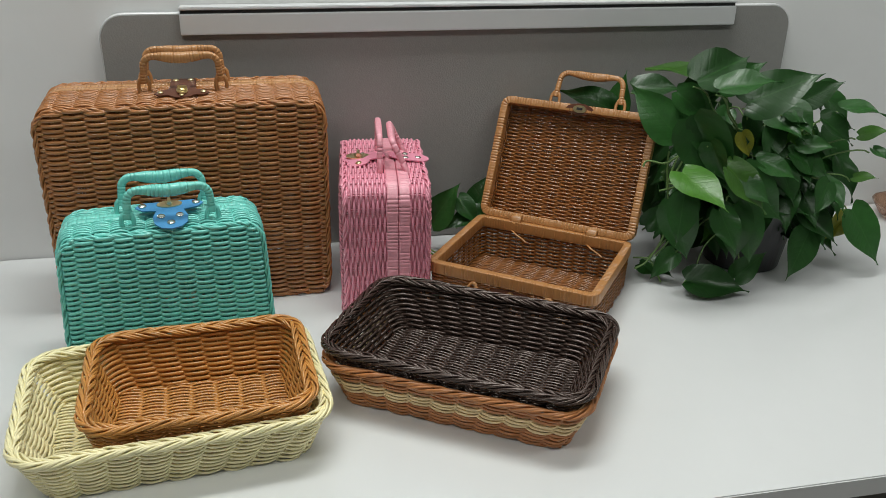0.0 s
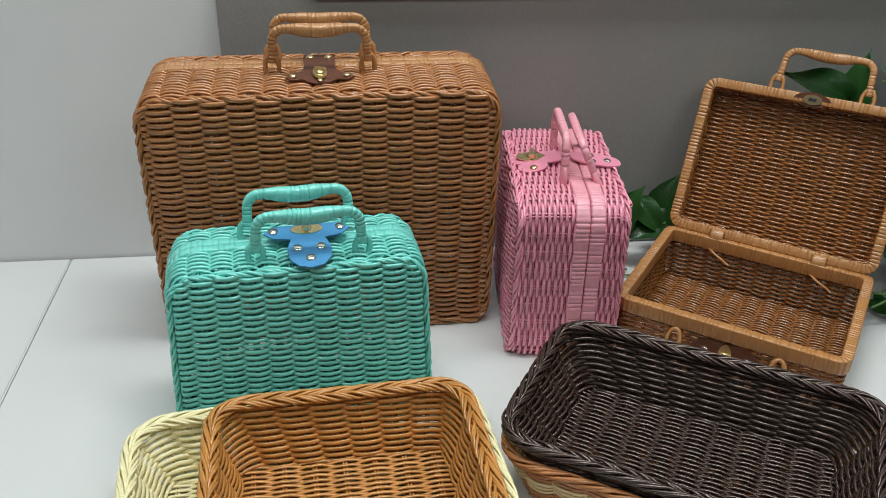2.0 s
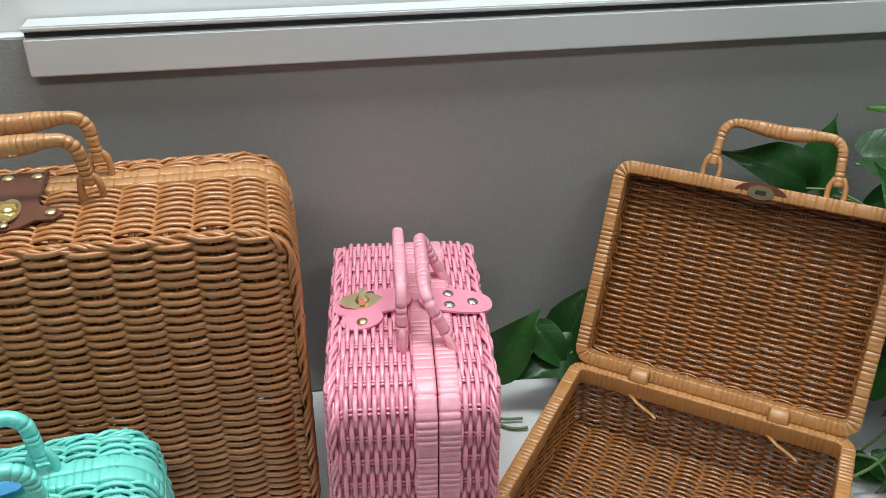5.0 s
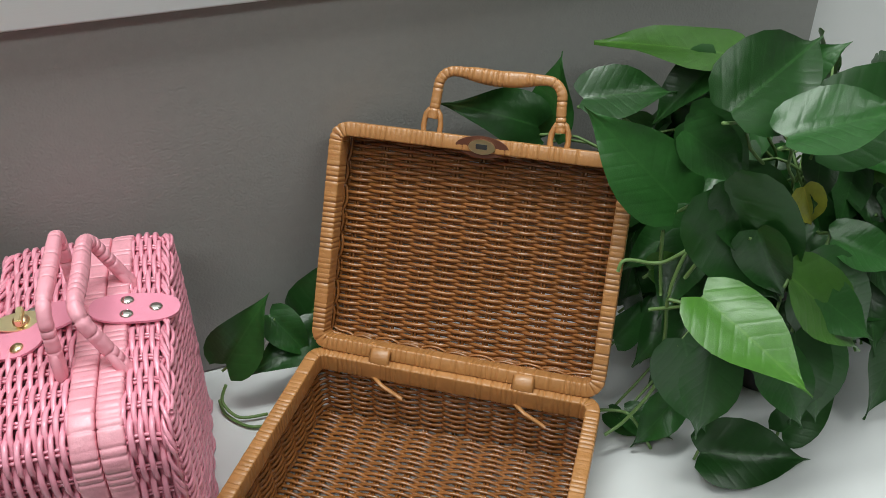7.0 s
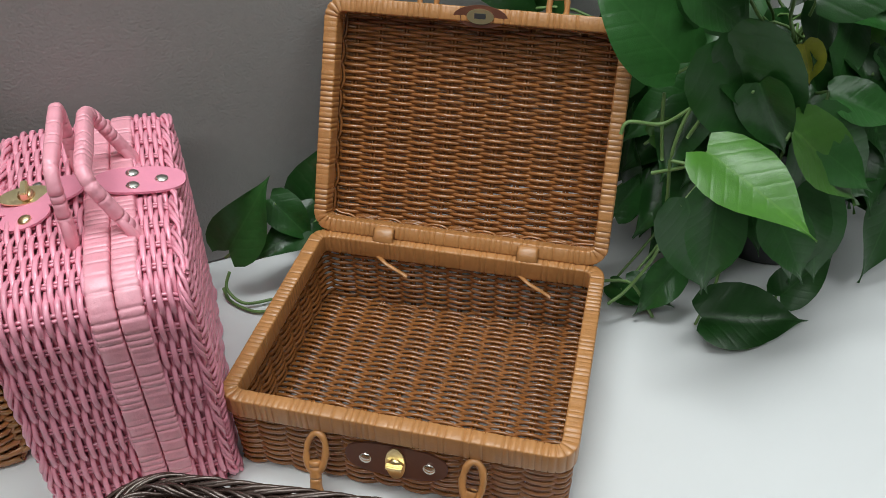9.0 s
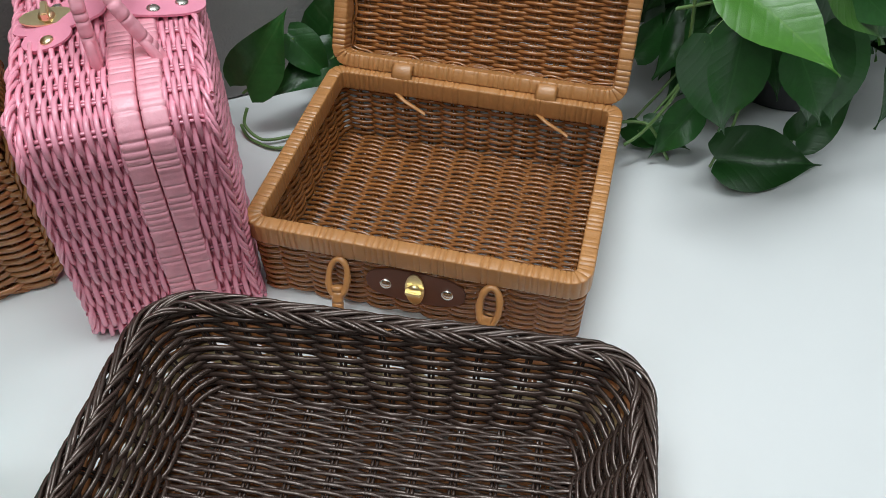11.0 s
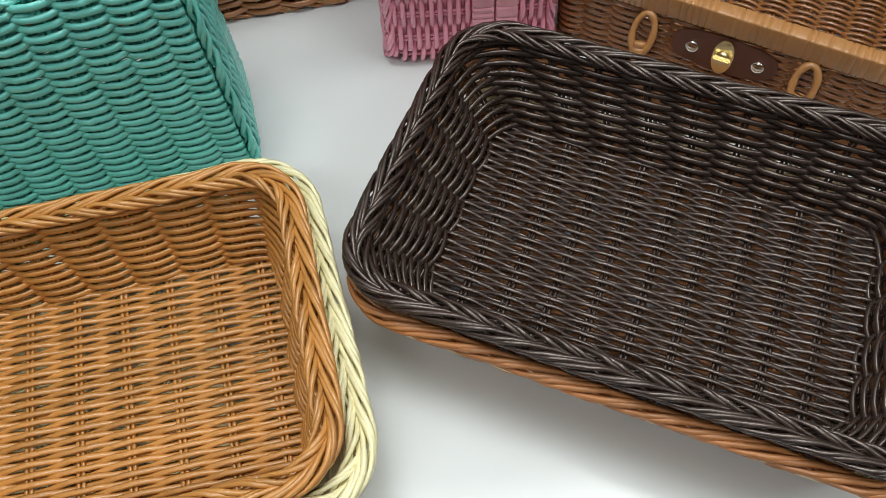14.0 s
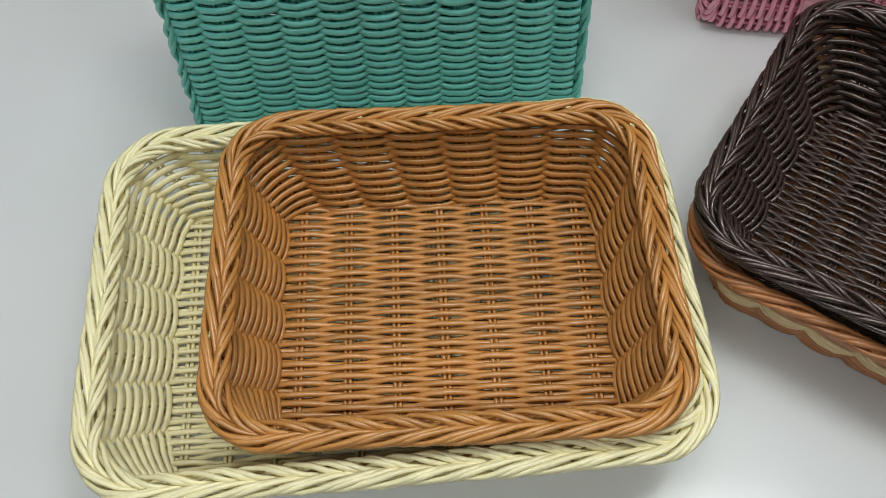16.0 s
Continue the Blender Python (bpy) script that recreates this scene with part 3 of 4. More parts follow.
def woven_case(m, label, w, h, d, r, mat, band_mat, cols, pitch, sr, group, end_cols=0, gap=0.011, round_edge=0.016, bulge=0.004, flare=0.0, seam=0.0, fat=1.0, rim_wrap=0.0052, panel_fat=1.24, foot_x=0.06, name="wicker_suitcase"):
    """A closed wicker case: two halves that meet in a wrapped rim. Width along x, front at -y, standing on z = 0."""
    ob = thing(name, m, label, "suitcase", group)
    a, c = w / 2, h / 2

    def inset(y):
        e = max(0.0, abs(y) - (d / 2 - round_edge))
        return round_edge - math.sqrt(max(0, round_edge ** 2 - e ** 2))

    def warp(v):
        v = v.copy()
        low = np.clip(1 - v[:, 2] / 0.03, 0, 1) ** 2
        v[:, 0] *= (1 + flare * (0.5 - v[:, 2] / h)) * (1 + foot_x * low)
        v[:, 1] *= 1 + 0.06 * low
        return v

    col = w / cols
    for sign, nm in ((-1, "front_panel"), (1, "back_panel")):
        me = Mesh()
        rows = np.arange(pitch * 1.2, h - pitch, pitch)

        def span(z):
            over = max(0.0, abs(z - c) - (c - r))
            cut = r - math.sqrt(max(0, r * r - over * over)) + round_edge * 0.45
            return -a + cut, a - cut

        def point(x, z, o):
            b = bulge * (1 - (x / a) ** 4) * (1 - ((z - c) / c) ** 4) - round_edge * 0.35 * np.maximum(0, (np.abs(x) / a - 0.9) / 0.1) ** 2
            return np.stack([x, sign * (d / 2 - 0.003 + b + o), z], -1)

        weave_flat(me, -a, a, rows, col, sr, sr * 1.7, point, span, 6, fat=panel_fat)
        me.make(nm, mat, ob, "", kind="stuff", warp=warp)
    # side band of each half
    ncol = 2 * int(round((2 * w + 2 * h) / (w / cols) / 2))
    for sign, nm in ((-1, "front_side"), (1, "back_side")):
        ys = seam + np.arange(gap, d / 2 - pitch * 0.6 - sign * seam, pitch) * sign
        me = Mesh()

        def lift(p, n, y, o):
            yy = y if len(np.atleast_1d(y)) == len(p) else np.full(len(p), y)
            pts = np.stack([p[:, 0] + n[:, 0] * o, yy, p[:, 1] + c + n[:, 1] * o], -1)
            return pts, np.stack([n[:, 0], 0 * o, n[:, 1]], -1)

        def loop_at(y):
            e = inset(float(y)) + 0.003
            return Loop(a - e, c - e, max(0.006, r - e))

        weave_loops(me, loop_at, ys, ncol, sr, sr * 1.6, lift, 5, fat=fat)
        me.make(nm, mat, ob, "", kind="stuff", warp=warp)
        # twisted border where panel and side meet
        lp = Loop(a - 0.0035, c - 0.0035, r)
        k = int(lp.length / 0.004)
        p, n = lp.place(np.arange(k) / k * lp.length)
        pts = np.stack([p[:, 0], np.full(k, sign * (d / 2 - 0.0035)), p[:, 1] + c], -1)
        me = Mesh()
        rope(me, pts, np.stack([n[:, 0], np.full(k, sign * 0.8), n[:, 1]], -1), sr * 1.15, sr * 0.95, 3, 0.036, sign)
        me.make("border", mat, ob, "twisted cane border", kind="stuff", warp=warp)
        # wrapped rim
        lp = Loop(a - 0.0035, c - 0.0035, r)
        k = int(lp.length / 0.005)
        p, n = lp.place(np.arange(k) / k * lp.length)
        pts = np.stack([p[:, 0], np.full(k, seam + sign * gap * 0.52), p[:, 1] + c], -1)
        me = Mesh()
        wrapped(me, pts, np.stack([n[:, 0], 0 * n[:, 0], n[:, 1]], -1), gap * 0.50, 0.0056, rim_wrap, sides=16, square=0.34, deep=(0.86, 0.97))
        me.make("wrapped_rim", band_mat, ob, "rim wrapped in flat cane strip", warp=warp)
    return ob


# large tan case
BIG = pose(0.0495, 1.320, 0.003, 2.5, 0, 1.0)
big = woven_case(BIG, "large tan wicker suitcase standing against the grey screen", 0.380, 0.300, 0.124, 0.030, M_TAN, M_TAN_BAND, 14, 0.0036, 0.0021, "closed suitcases", seam=0.028)
handle(big, M_TAN_BAND, 0.001, 0.002, 0.297, 0.051, 0.053, 0.0053, 6)
handle(big, M_TAN_BAND, 0.002, 0.034, 0.297, 0.052, 0.052, 0.0053, -2)
crown = [(-0.036, -0.006), (-0.030, -0.012), (-0.018, -0.011), (-0.010, -0.018), (0, -0.021), (0.010, -0.018), (0.018, -0.011), (0.030, -0.012), (0.036, -0.006), (0.030, 0.003), (0.019, 0.006), (0.017, 0.014), (-0.017, 0.014), (-0.019, 0.006), (-0.030, 0.003)]
bm = plate(crown, 0.0018)
bm.transform(pose(0, -0.018, 0.3035, 6, 0, 0))
lt = part("latch_strap", bm, M_LEATHER, big, "dark brown leatherette strap")
bm = block(-0.017, 0.017, -0.012, 0.040, 0.3035, 0.306, 0.0008)
part("latch_tab", bm, M_LEATHER, big, "dark brown leatherette tab")
turn_lock(lt, pose(0, -0.018, 0.306, 6, 0, 90), 0.9)
for sx in (-0.028, 0.028):
    rivet(lt, pose(sx, -0.023, 0.3058, 6, 0, 0), 0.004, M_BRASS)
rivet(lt, pose(0, -0.035, 0.3052, 6, 0, 0), 0.003, M_BRASS)
for sx in (-0.010, 0.010):
    rivet(lt, pose(sx, 0.031, 0.3062), 0.0045, M_BRASS)

# turquoise case
TEAL = pose(0.021, 1.136, 0, 0, 0, 6.0)
teal = woven_case(TEAL, "turquoise wicker suitcase with blue latch, standing before the tan case", 0.252, 0.190, 0.096, 0.026, M_TEAL, M_TEAL, 11, 0.0033, 0.0019, "closed suitcases", flare=0.07, seam=0.008)
handle(teal, M_TEAL, 0.012, -0.027, 0.184, 0.050, 0.052, 0.0056, 4)
handle(teal, M_TEAL, 0.006, 0.014, 0.186, 0.050, 0.052, 0.0056, 0)
tag = [(-0.038, 0.008), (-0.030, 0.016), (0.030, 0.016), (0.038, 0.008), (0.030, 0.0), (0.017, -0.003), (0.022, -0.016), (0.020, -0.030), (0.012, -0.039), (0, -0.042),
       (-0.012, -0.039), (-0.020, -0.030), (-0.022, -0.016), (-0.017, -0.003), (-0.030, 0.0)]
bm = plate([(x * (1.08 if y > -0.001 else 0.95), y * 1.12) for x, y in tag], 0.0018)
bm.transform(pose(0.012, -0.008, 0.1990, 9, 0, 0))
tg = part("latch_tag", bm, M_BLUE, teal, "blue leatherette latch tag")
tm = pose(0.012, -0.008, 0.2008, 9, 0, 0)
for x, y in ((-0.011, -0.018), (0.011, -0.018), (0.0, -0.034), (-0.032, 0.010), (0.032, 0.010)):
    rivet(tg, tm @ Matrix.Translation((x, y, 0.0005)), 0.0050)
turn_lock(tg, tm @ Matrix.Translation((0, 0.010, 0)), 0.9)

# pink case, its end towards the desk's front
PINK = pose(0.3235, 1.296, 0, 0, 0, -96.0)
pink = woven_case(PINK, "pink wicker suitcase with its wrapped end towards the desk front", 0.236, 0.195, 0.122, 0.025, M_PINK, M_PINK_BAND, 10, 0.0032, 0.0018, "closed suitcases", gap=0.0160, seam=0.017, fat=1.06, panel_fat=1.13, foot_x=0.10)
handle(pink, M_PINK_BAND, 0.006, -0.006, 0.192, 0.048, 0.052, 0.0060, 0, wrap=0.0055, ring=False, swell=0.12)
handle(pink, M_PINK_BAND, 0.008, 0.035, 0.188, 0.048, 0.056, 0.0060, 25, wrap=0.0055, ring=False, swell=0.12)
bm = plate(oval(0.0165, 0.032, 30, 2.6), 0.0018)
bm.transform(pose(-0.002, -0.028, 0.1965, 8, 0, 0))
st = part("latch_strap", bm, M_PINKL, pink, "pink leatherette strap")
turn_lock(st, pose(-0.003, -0.036, 0.1980, 8, 0, 90), 1.05)
rivet(st, pose(-0.013, -0.030, 0.1985, 8, 0, 0), 0.0040)
bm = plate(oval(0.0165, 0.030, 30, 2.6), 0.0018)
bm.transform(pose(0.000, 0.038, 0.1965, -8, 0, 0))
st2 = part("latch_strap", bm, M_PINKL, pink, "pink leatherette strap")
for x, y in ((0.008, 0.033), (-0.008, 0.033), (0.001, 0.052)):
    rivet(st2, pose(x, y, 0.1985 - (y - 0.038) * 0.14, -8, 0, 0), 0.0048)
bm = plate(oval(0.012, 0.017, 24), 0.0016)
bm.transform(pose(0.020, -0.036, 0.1955, 10, 5, 0))
st3 = part("latch_tab", bm, M_PINKL, pink, "pink leatherette tab")
rivet(st3, pose(0.024, -0.036, 0.1972, 10, 5, 0), 0.0046, M_BRASS)

# ---------------------------------------------------------------- open case
OPEN = pose(0.533, 1.2015, 0, 0, 0, -36.4)
OW, OD, OH, LEAN = 0.250, 0.201, 0.070, 25.5
open_case = thing("wicker_suitcase", OPEN, "honey wicker suitcase standing open, lid against the plant", "suitcase")


def shell(parent, nm, half_x, half_y, depth, r, mat, band_mat, place, cols, taper=0.005):
    """An open woven tray of a case: base at 0, mouth at depth along its own z, with a wrapped rim. place maps to the case."""
    holder = parent
    pitch, sr = 0.0030, 0.00165
    pm = np.array(place)

    def to_case(pts):
        return pts @ pm[:3, :3].T + pm[:3, 3]

    def loop_at(h):
        f = h / depth
        return Loop(half_x - taper * (1 - f) - 0.003, half_y - taper * (1 - f) - 0.003, r)

    def lift(p, n, h, o):
        pts = np.concatenate([p + n * o[:, None], np.broadcast_to(np.reshape(h, (-1, 1)), (len(p), 1))], 1)
        up = np.concatenate([n, np.zeros((len(p), 1))], 1)
        return to_case(pts), up @ pm[:3, :3].T

    ncol = 2 * int(round(2 * (half_x + half_y) / (2 * half_x / cols)))
    me = Mesh()
    weave_loops(me, loop_at, np.arange(0.003, depth - 0.004, pitch), ncol, sr, sr * 1.6, lift, 5, fat=1.15)
    wall = me.make(nm + "_wall", mat, holder, "", kind="stuff")
    me = Mesh()
    bx, by = half_x - taper - 0.002, half_y - taper - 0.002

    def span(y):
        over = max(0.0, abs(y) - (by - 0.006))
        cut = 0.006 - math.sqrt(max(0, 0.006 ** 2 - over * over))
        return -bx + cut, bx - cut

    weave_flat(me, -bx, bx, np.arange(-by + sr, by - sr / 2, 0.0029), 2 * bx / cols, sr, sr * 1.55,
               lambda x, y, h: to_case(np.stack([x, y, 0.003 + h], -1)), span, 5)
    me.make(nm + "_panel", mat, holder, "", kind="stuff")
    lp = Loop(half_x - 0.004, half_y - 0.004, r)
    k = int(lp.length / 0.005)
    p, n = lp.place(np.arange(k) / k * lp.length)
    me = Mesh()
    pts = to_case(np.concatenate([p, np.full((k, 1), depth - 0.006)], 1))
    wrapped(me, pts, np.tile((pm[:3, :3] @ np.array((0, 0, 1.0))), (k, 1)), 0.0060, 0.0088, 0.0044, sides=20, square=0.22, deep=(0.88, 0.97), slits=0.6)
    me.make(nm + "_rim", band_mat, holder, "rim wrapped in flat cane strip")
    return wall


shell(open_case, "box", OW / 2, OD / 2, OH, 0.010, M_HONEY, M_HONEY_BAND, pose(0, 0, 0), 11, taper=0.002)
# lid: its mouth faces forward, hinged on the back of the box's rim
LIDM = pose(0, OD / 2 + 0.002, OH + 0.004, -LEAN, 0, 0) @ pose(0, 0.026, 0.0955, 90, 0, 0)
shell(open_case, "lid", OW / 2, 0.0965, 0.028, 0.010, M_HONEY, M_HONEY_BAND, LIDM, 11, taper=0.006)
for hx in (-0.062, 0.062):
    me = Mesh()
    a = np.linspace(0, 2 * math.pi, 14, endpoint=False)
    ringp = np.stack([np.full(14, hx), OD / 2 + 0.001 + 0.0092 * np.cos(a), OH + 0.0005 + 0.0108 * np.sin(a)], -1)
    me.tube(ringp, 0.0013, 8, closed=True, hint=(1, 0, 0), flat=7.0)
    hg = me.make("hinge", M_HONEY_BAND, open_case, "cane strip hinge")
    me = Mesh()
    tail = [(hx - 0.006, OD / 2 - 0.008, OH - 0.012), (hx + 0.004, OD / 2 - 0.014, OH - 0.016), (hx + 0.016, OD / 2 - 0.016, OH - 0.021), (hx + 0.022, OD / 2 - 0.015, OH - 0.026)]
    me.tube(tail, 0.0022, 6, flat=0.5)
    me.make("loose_end", M_HONEY_BAND, hg, "loose end of cane strip")
# handle on the lid's upper side


def placed_handle(mm, half, tall, lean):
    hd = handle(open_case, M_HONEY_BAND, 0, 0, 0, half, tall, 0.0048, lean)
    hd.matrix_basis = mm
    return hd


placed_handle(LIDM @ pose(0.010, 0.093, 0.016, -90, 0, 0), 0.053, 0.056, 0)
placed_handle(pose(0.004, -OD / 2 - 0.004, OH - 0.020, 150, 0, 0), 0.056, 0.045, 0)
# latch on the lid's edge
bm = plate(oval(0.022, 0.009, 28, 1.8), 0.0016)
bm.transform(LIDM @ pose(0.004, 0.0915, 0.0292, 14, 0, 0))
lt = part("latch_strap", bm, M_LEATHER, open_case, "dark brown leatherette strap")
bm = plate(oval(0.011, 0.006, 24), 0.0016)
bm.transform(LIDM @ pose(0.004, 0.0915, 0.0308, 14, 0, 0))
part("lock_plate", bm, M_BRASS, lt, "oval brass lock plate")
# black bar on the plate stands in for the shaded opening of the slot
bm = block(-0.0045, 0.0045, -0.002, 0.002, 0.0, 0.0008)
bm.transform(LIDM @ pose(0.004, 0.0915, 0.0326, 14, 0, 0))
part("lock_slot", bm, M_SLOT, lt, "raised black bar for the shade in the key slot")
# latch on the box's front
bm = plate(oval(0.037, 0.0145, 32, 2.6), 0.0018)
bm.transform(pose(0.004, -OD / 2 - 0.0005, OH - 0.032, 84, 0, 0))
lt = part("latch_strap", bm, M_LEATHER, open_case, "dark brown leatherette strap")
for sx in (-0.022, 0.024):
    rivet(lt, pose(0.004 + sx, -OD / 2 - 0.003, OH - 0.032, 84, 0, 0), 0.0048, M_STEEL)
turn_lock(lt, pose(0.004, -OD / 2 - 0.003, OH - 0.032, 84, 0, 0) @ pose(0, 0, 0, 0, 0, 90), 0.85)

# ---------------------------------------------------------------- plant


def leaf_mesh(name, mat, n=9, fold=0.18, droop=0.35, wavy=0.05, notch=0.12):
    """A heart-shaped pothos leaf, 1 long from its stalk at the origin along +y, with a pointed tip and sunken midrib."""
    verts, faces = [], []
    ys = [-0.06, 0.02, 0.12, 0.24, 0.38, 0.52, 0.66, 0.79, 0.90, 0.98, 1.06]
    ws = [0.15, 0.255, 0.31, 0.33, 0.32, 0.28, 0.215, 0.135, 0.062, 0.022, 0.0]
    cols = 8
    for i, (y, w) in enumerate(zip(ys, ws)):
        for j in range(cols + 1):
            f = (j / cols - 0.5) * 2
            x = f * w
            yy = y
            if i < 3:
                yy = y - notch * (abs(f) ** 0.7 - 1) * (3 - i) / 3 * 0.6 - 0.02 * abs(f)
            z = fold * abs(x) - droop * max(0, y) ** 2 * 0.6 + wavy * math.sin(7 * y + 2.5 * f) * abs(f) + 0.012 * math.sin(24 * y - 9 * abs(f)) * (1 - abs(f) * 0.3) * (w / 0.4)
            verts.append((x, yy, z))
    for i in range(len(ys) - 1):
        for j in range(cols):
            a = i * (cols + 1) + j
            faces.append((a, a + 1, a + cols + 2, a + cols + 1))
    me = bpy.data.meshes.new(name)
    me.from_pydata(verts, [], faces)
    me.polygons.foreach_set("use_smooth", [True] * len(faces))
    me.materials.append(mat)
    me.update()
    return me


# upright, drooping, folded, young, yellow and flat leaves
LEAVES = [leaf_mesh("leaf", M_LEAF, fold=0.34, droop=0.16), leaf_mesh("leaf", M_LEAF, fold=0.22, droop=0.40, wavy=0.07),
          leaf_mesh("leaf", M_LEAF, fold=0.45, droop=0.12, wavy=0.04), leaf_mesh("leaf", M_LEAF_LIGHT, fold=0.28, droop=0.22), leaf_mesh("leaf", M_LEAF_YELLOW, fold=0.4, droop=0.5),
          leaf_mesh("leaf", M_LEAF, fold=0.10, droop=0.10, wavy=0.03), leaf_mesh("leaf", M_LEAF_LIGHT, fold=0.14, droop=0.12, wavy=0.03)]
plant = thing("potted_plant", pose(0.92, 1.27, 0), "bushy green pothos in a dark pot, trailing over the desk", "plant")
PL = Vector((0.91, 1.27, 0))
bm = bmesh.new()
bmesh.ops.create_cone(bm, cap_ends=True, segments=40, radius1=0.060, radius2=0.080, depth=0.13, matrix=Matrix.Translation((0, 0, 0.066)))
top = [f for f in bm.faces if f.normal.z > 0.9]
r2 = bmesh.ops.inset_region(bm, faces=top, thickness=0.006)
bmesh.ops.translate(bm, vec=(0, 0, -0.018), verts=list({v for f in top for v in f.verts}))
part("pot", bm, M_POT, plant, "dark plastic pot", smooth=False)
bm = bmesh.new()
bmesh.ops.create_circle(bm, cap_ends=True, segments=32, radius=0.072, matrix=Matrix.Translation((0, 0, 0.116)))
part("soil", bm, M_SOIL, plant)


def put_leaf(tip_dir, where, size, facing, which, parent):
    """A leaf whose stalk end is at where (world), pointing along tip_dir, its face turned towards facing."""
    y = Vector(tip_dir).normalized()
    z = Vector(facing)
    z = (z - z.dot(y) * y).normalized()
    x = y.cross(z)
    m = Matrix((x, y, z)).transposed().to_4x4()
    ob = new("leaf", LEAVES[which])
    ob.parent = parent
    ob.matrix_basis = Matrix.Translation(Vector(where) + Vector((0.004, 0.004, 0.007)) - parent.matrix_basis.translation) @ m @ Matrix.Diagonal((size * 0.98, size, size, 1))
    return ob


def stem(parent, a, b, sag, r=0.0012):
    a, b = Vector(a) - parent.matrix_basis.translation, Vector(b) - parent.matrix_basis.translation
    me = Mesh()
    pts = []
    for i in range(9):
        f = i / 8
        p = a.lerp(b, f) + Vector((0.006 * math.sin(9 * f), 0.005 * math.sin(7 * f + 1), sag * 4 * f * (1 - f)))
        pts.append(tuple(p))
    me.tube(pts, r, 6)
    return me.make("stem", M_STEM, parent)


def key_leaf(base, tip, face, which):
    """A leaf from its stalk end to its tip, with a stem that leads back into the plant."""
    d = Vector(tip) - Vector(base)
    ob = put_leaf(d, base, d.length * (0.98 if base[0] > 0.62 else 0.86), face, which, plant)
    root = Vector((0.93, 1.29, 0.13)) if base[0] > 0.62 else Vector((0.50, 1.405, 0.02))
    back = root.lerp(Vector(base), 0.45)
    stem(plant, base, back, 0.015, 0.0013)
    return ob


key_leaf((0.748, 1.222, 0.226), (0.691, 1.267, 0.292), (-0.45, -0.75, 0.5), 5)
key_leaf((0.728, 1.155, 0.194), (0.757, 1.070, 0.172), (-0.15, -0.55, 0.85), 6)
key_leaf((0.724, 1.13, 0.169), (0.713, 1.11, 0.101), (-0.25, -0.9, 0.35), 0)
key_leaf((0.766, 1.165, 0.013), (0.852, 1.13, 0.01), (0.05, -0.6, 0.8), 0)
key_leaf((0.788, 1.14, 0.137), (0.807, 1.1, 0.086), (-0.2, -0.8, 0.5), 1)
key_leaf((0.789, 1.14, 0.204), (0.852, 1.11, 0.145), (0.1, -0.7, 0.7), 3)
key_leaf((0.746, 1.18, 0.265), (0.808, 1.16, 0.159), (-0.5, -0.8, 0.2), 2)
key_leaf((0.850, 1.318, 0.292), (0.775, 1.405, 0.291), (0.0, -0.22, 1.0), 6)
key_leaf((0.751, 1.19, 0.314), (0.847, 1.22, 0.346), (-0.3, -0.75, 0.6), 0)
key_leaf((0.765, 1.15, 0.312), (0.844, 1.13, 0.333), (0.1, -0.35, 0.95), 0)
key_leaf((0.712, 1.385, 0.221), (0.636, 1.375, 0.263), (-0.1, -0.8, 0.6), 1)
key_leaf((0.728, 1.39, 0.209), (0.732, 1.395, 0.28), (-0.8, -0.6, 0.1), 2)
key_leaf((0.721, 1.33, 0.27), (0.794, 1.31, 0.276), (0.0, -0.6, 0.8), 0)
key_leaf((0.732, 1.21, 0.296), (0.781, 1.19, 0.257), (-0.2, -0.8, 0.5), 0)
key_leaf((0.754, 1.18, 0.268), (0.774, 1.165, 0.204), (-0.3, -0.9, 0.2), 0)
key_leaf((0.772, 1.165, 0.233), (0.796, 1.15, 0.176), (-0.8, -0.6, 0.2), 2)
key_leaf((0.413, 1.385, 0.04), (0.459, 1.37, 0.119), (-0.35, -0.85, 0.3), 0)
key_leaf((0.488, 1.395, 0.034), (0.51, 1.395, 0.137), (-0.8, -0.5, 0.2), 1)
key_leaf((0.503, 1.385, 0.051), (0.426, 1.355, 0.052), (0.0, -0.6, 0.8), 1)
key_leaf((0.458, 1.39, 0.081), (0.492, 1.36, 0.036), (0.1, -0.8, 0.5), 0)
key_leaf((0.72, 1.235, 0.012), (0.728, 1.2, 0.01), (-0.7, -0.6, 0.3), 1)
key_leaf((0.765, 1.3, 0.07), (0.755, 1.29, 0.152), (-0.9, -0.4, 0.1), 2)
key_leaf((0.739, 1.27, 0.061), (0.777, 1.27, 0.1), (-0.3, -0.9, 0.2), 0)
key_leaf((0.84, 1.2, 0.234), (0.855, 1.19, 0.196), (-0.4, -0.9, 0.2), 4)
key_leaf((0.743, 1.24, 0.156), (0.786, 1.235, 0.153), (0, -0.7, 0.7), 3)
key_leaf((0.726, 1.22, 0.023), (0.757, 1.19, 0.01), (-0.2, -0.5, 0.8), 0)
key_leaf((0.761, 1.2, 0.045), (0.72, 1.19, 0.011), (-0.2, -0.7, 0.7), 1)
key_leaf((0.845, 1.16, 0.012), (0.882, 1.15, 0.059), (-0.2, -0.6, 0.8), 0)

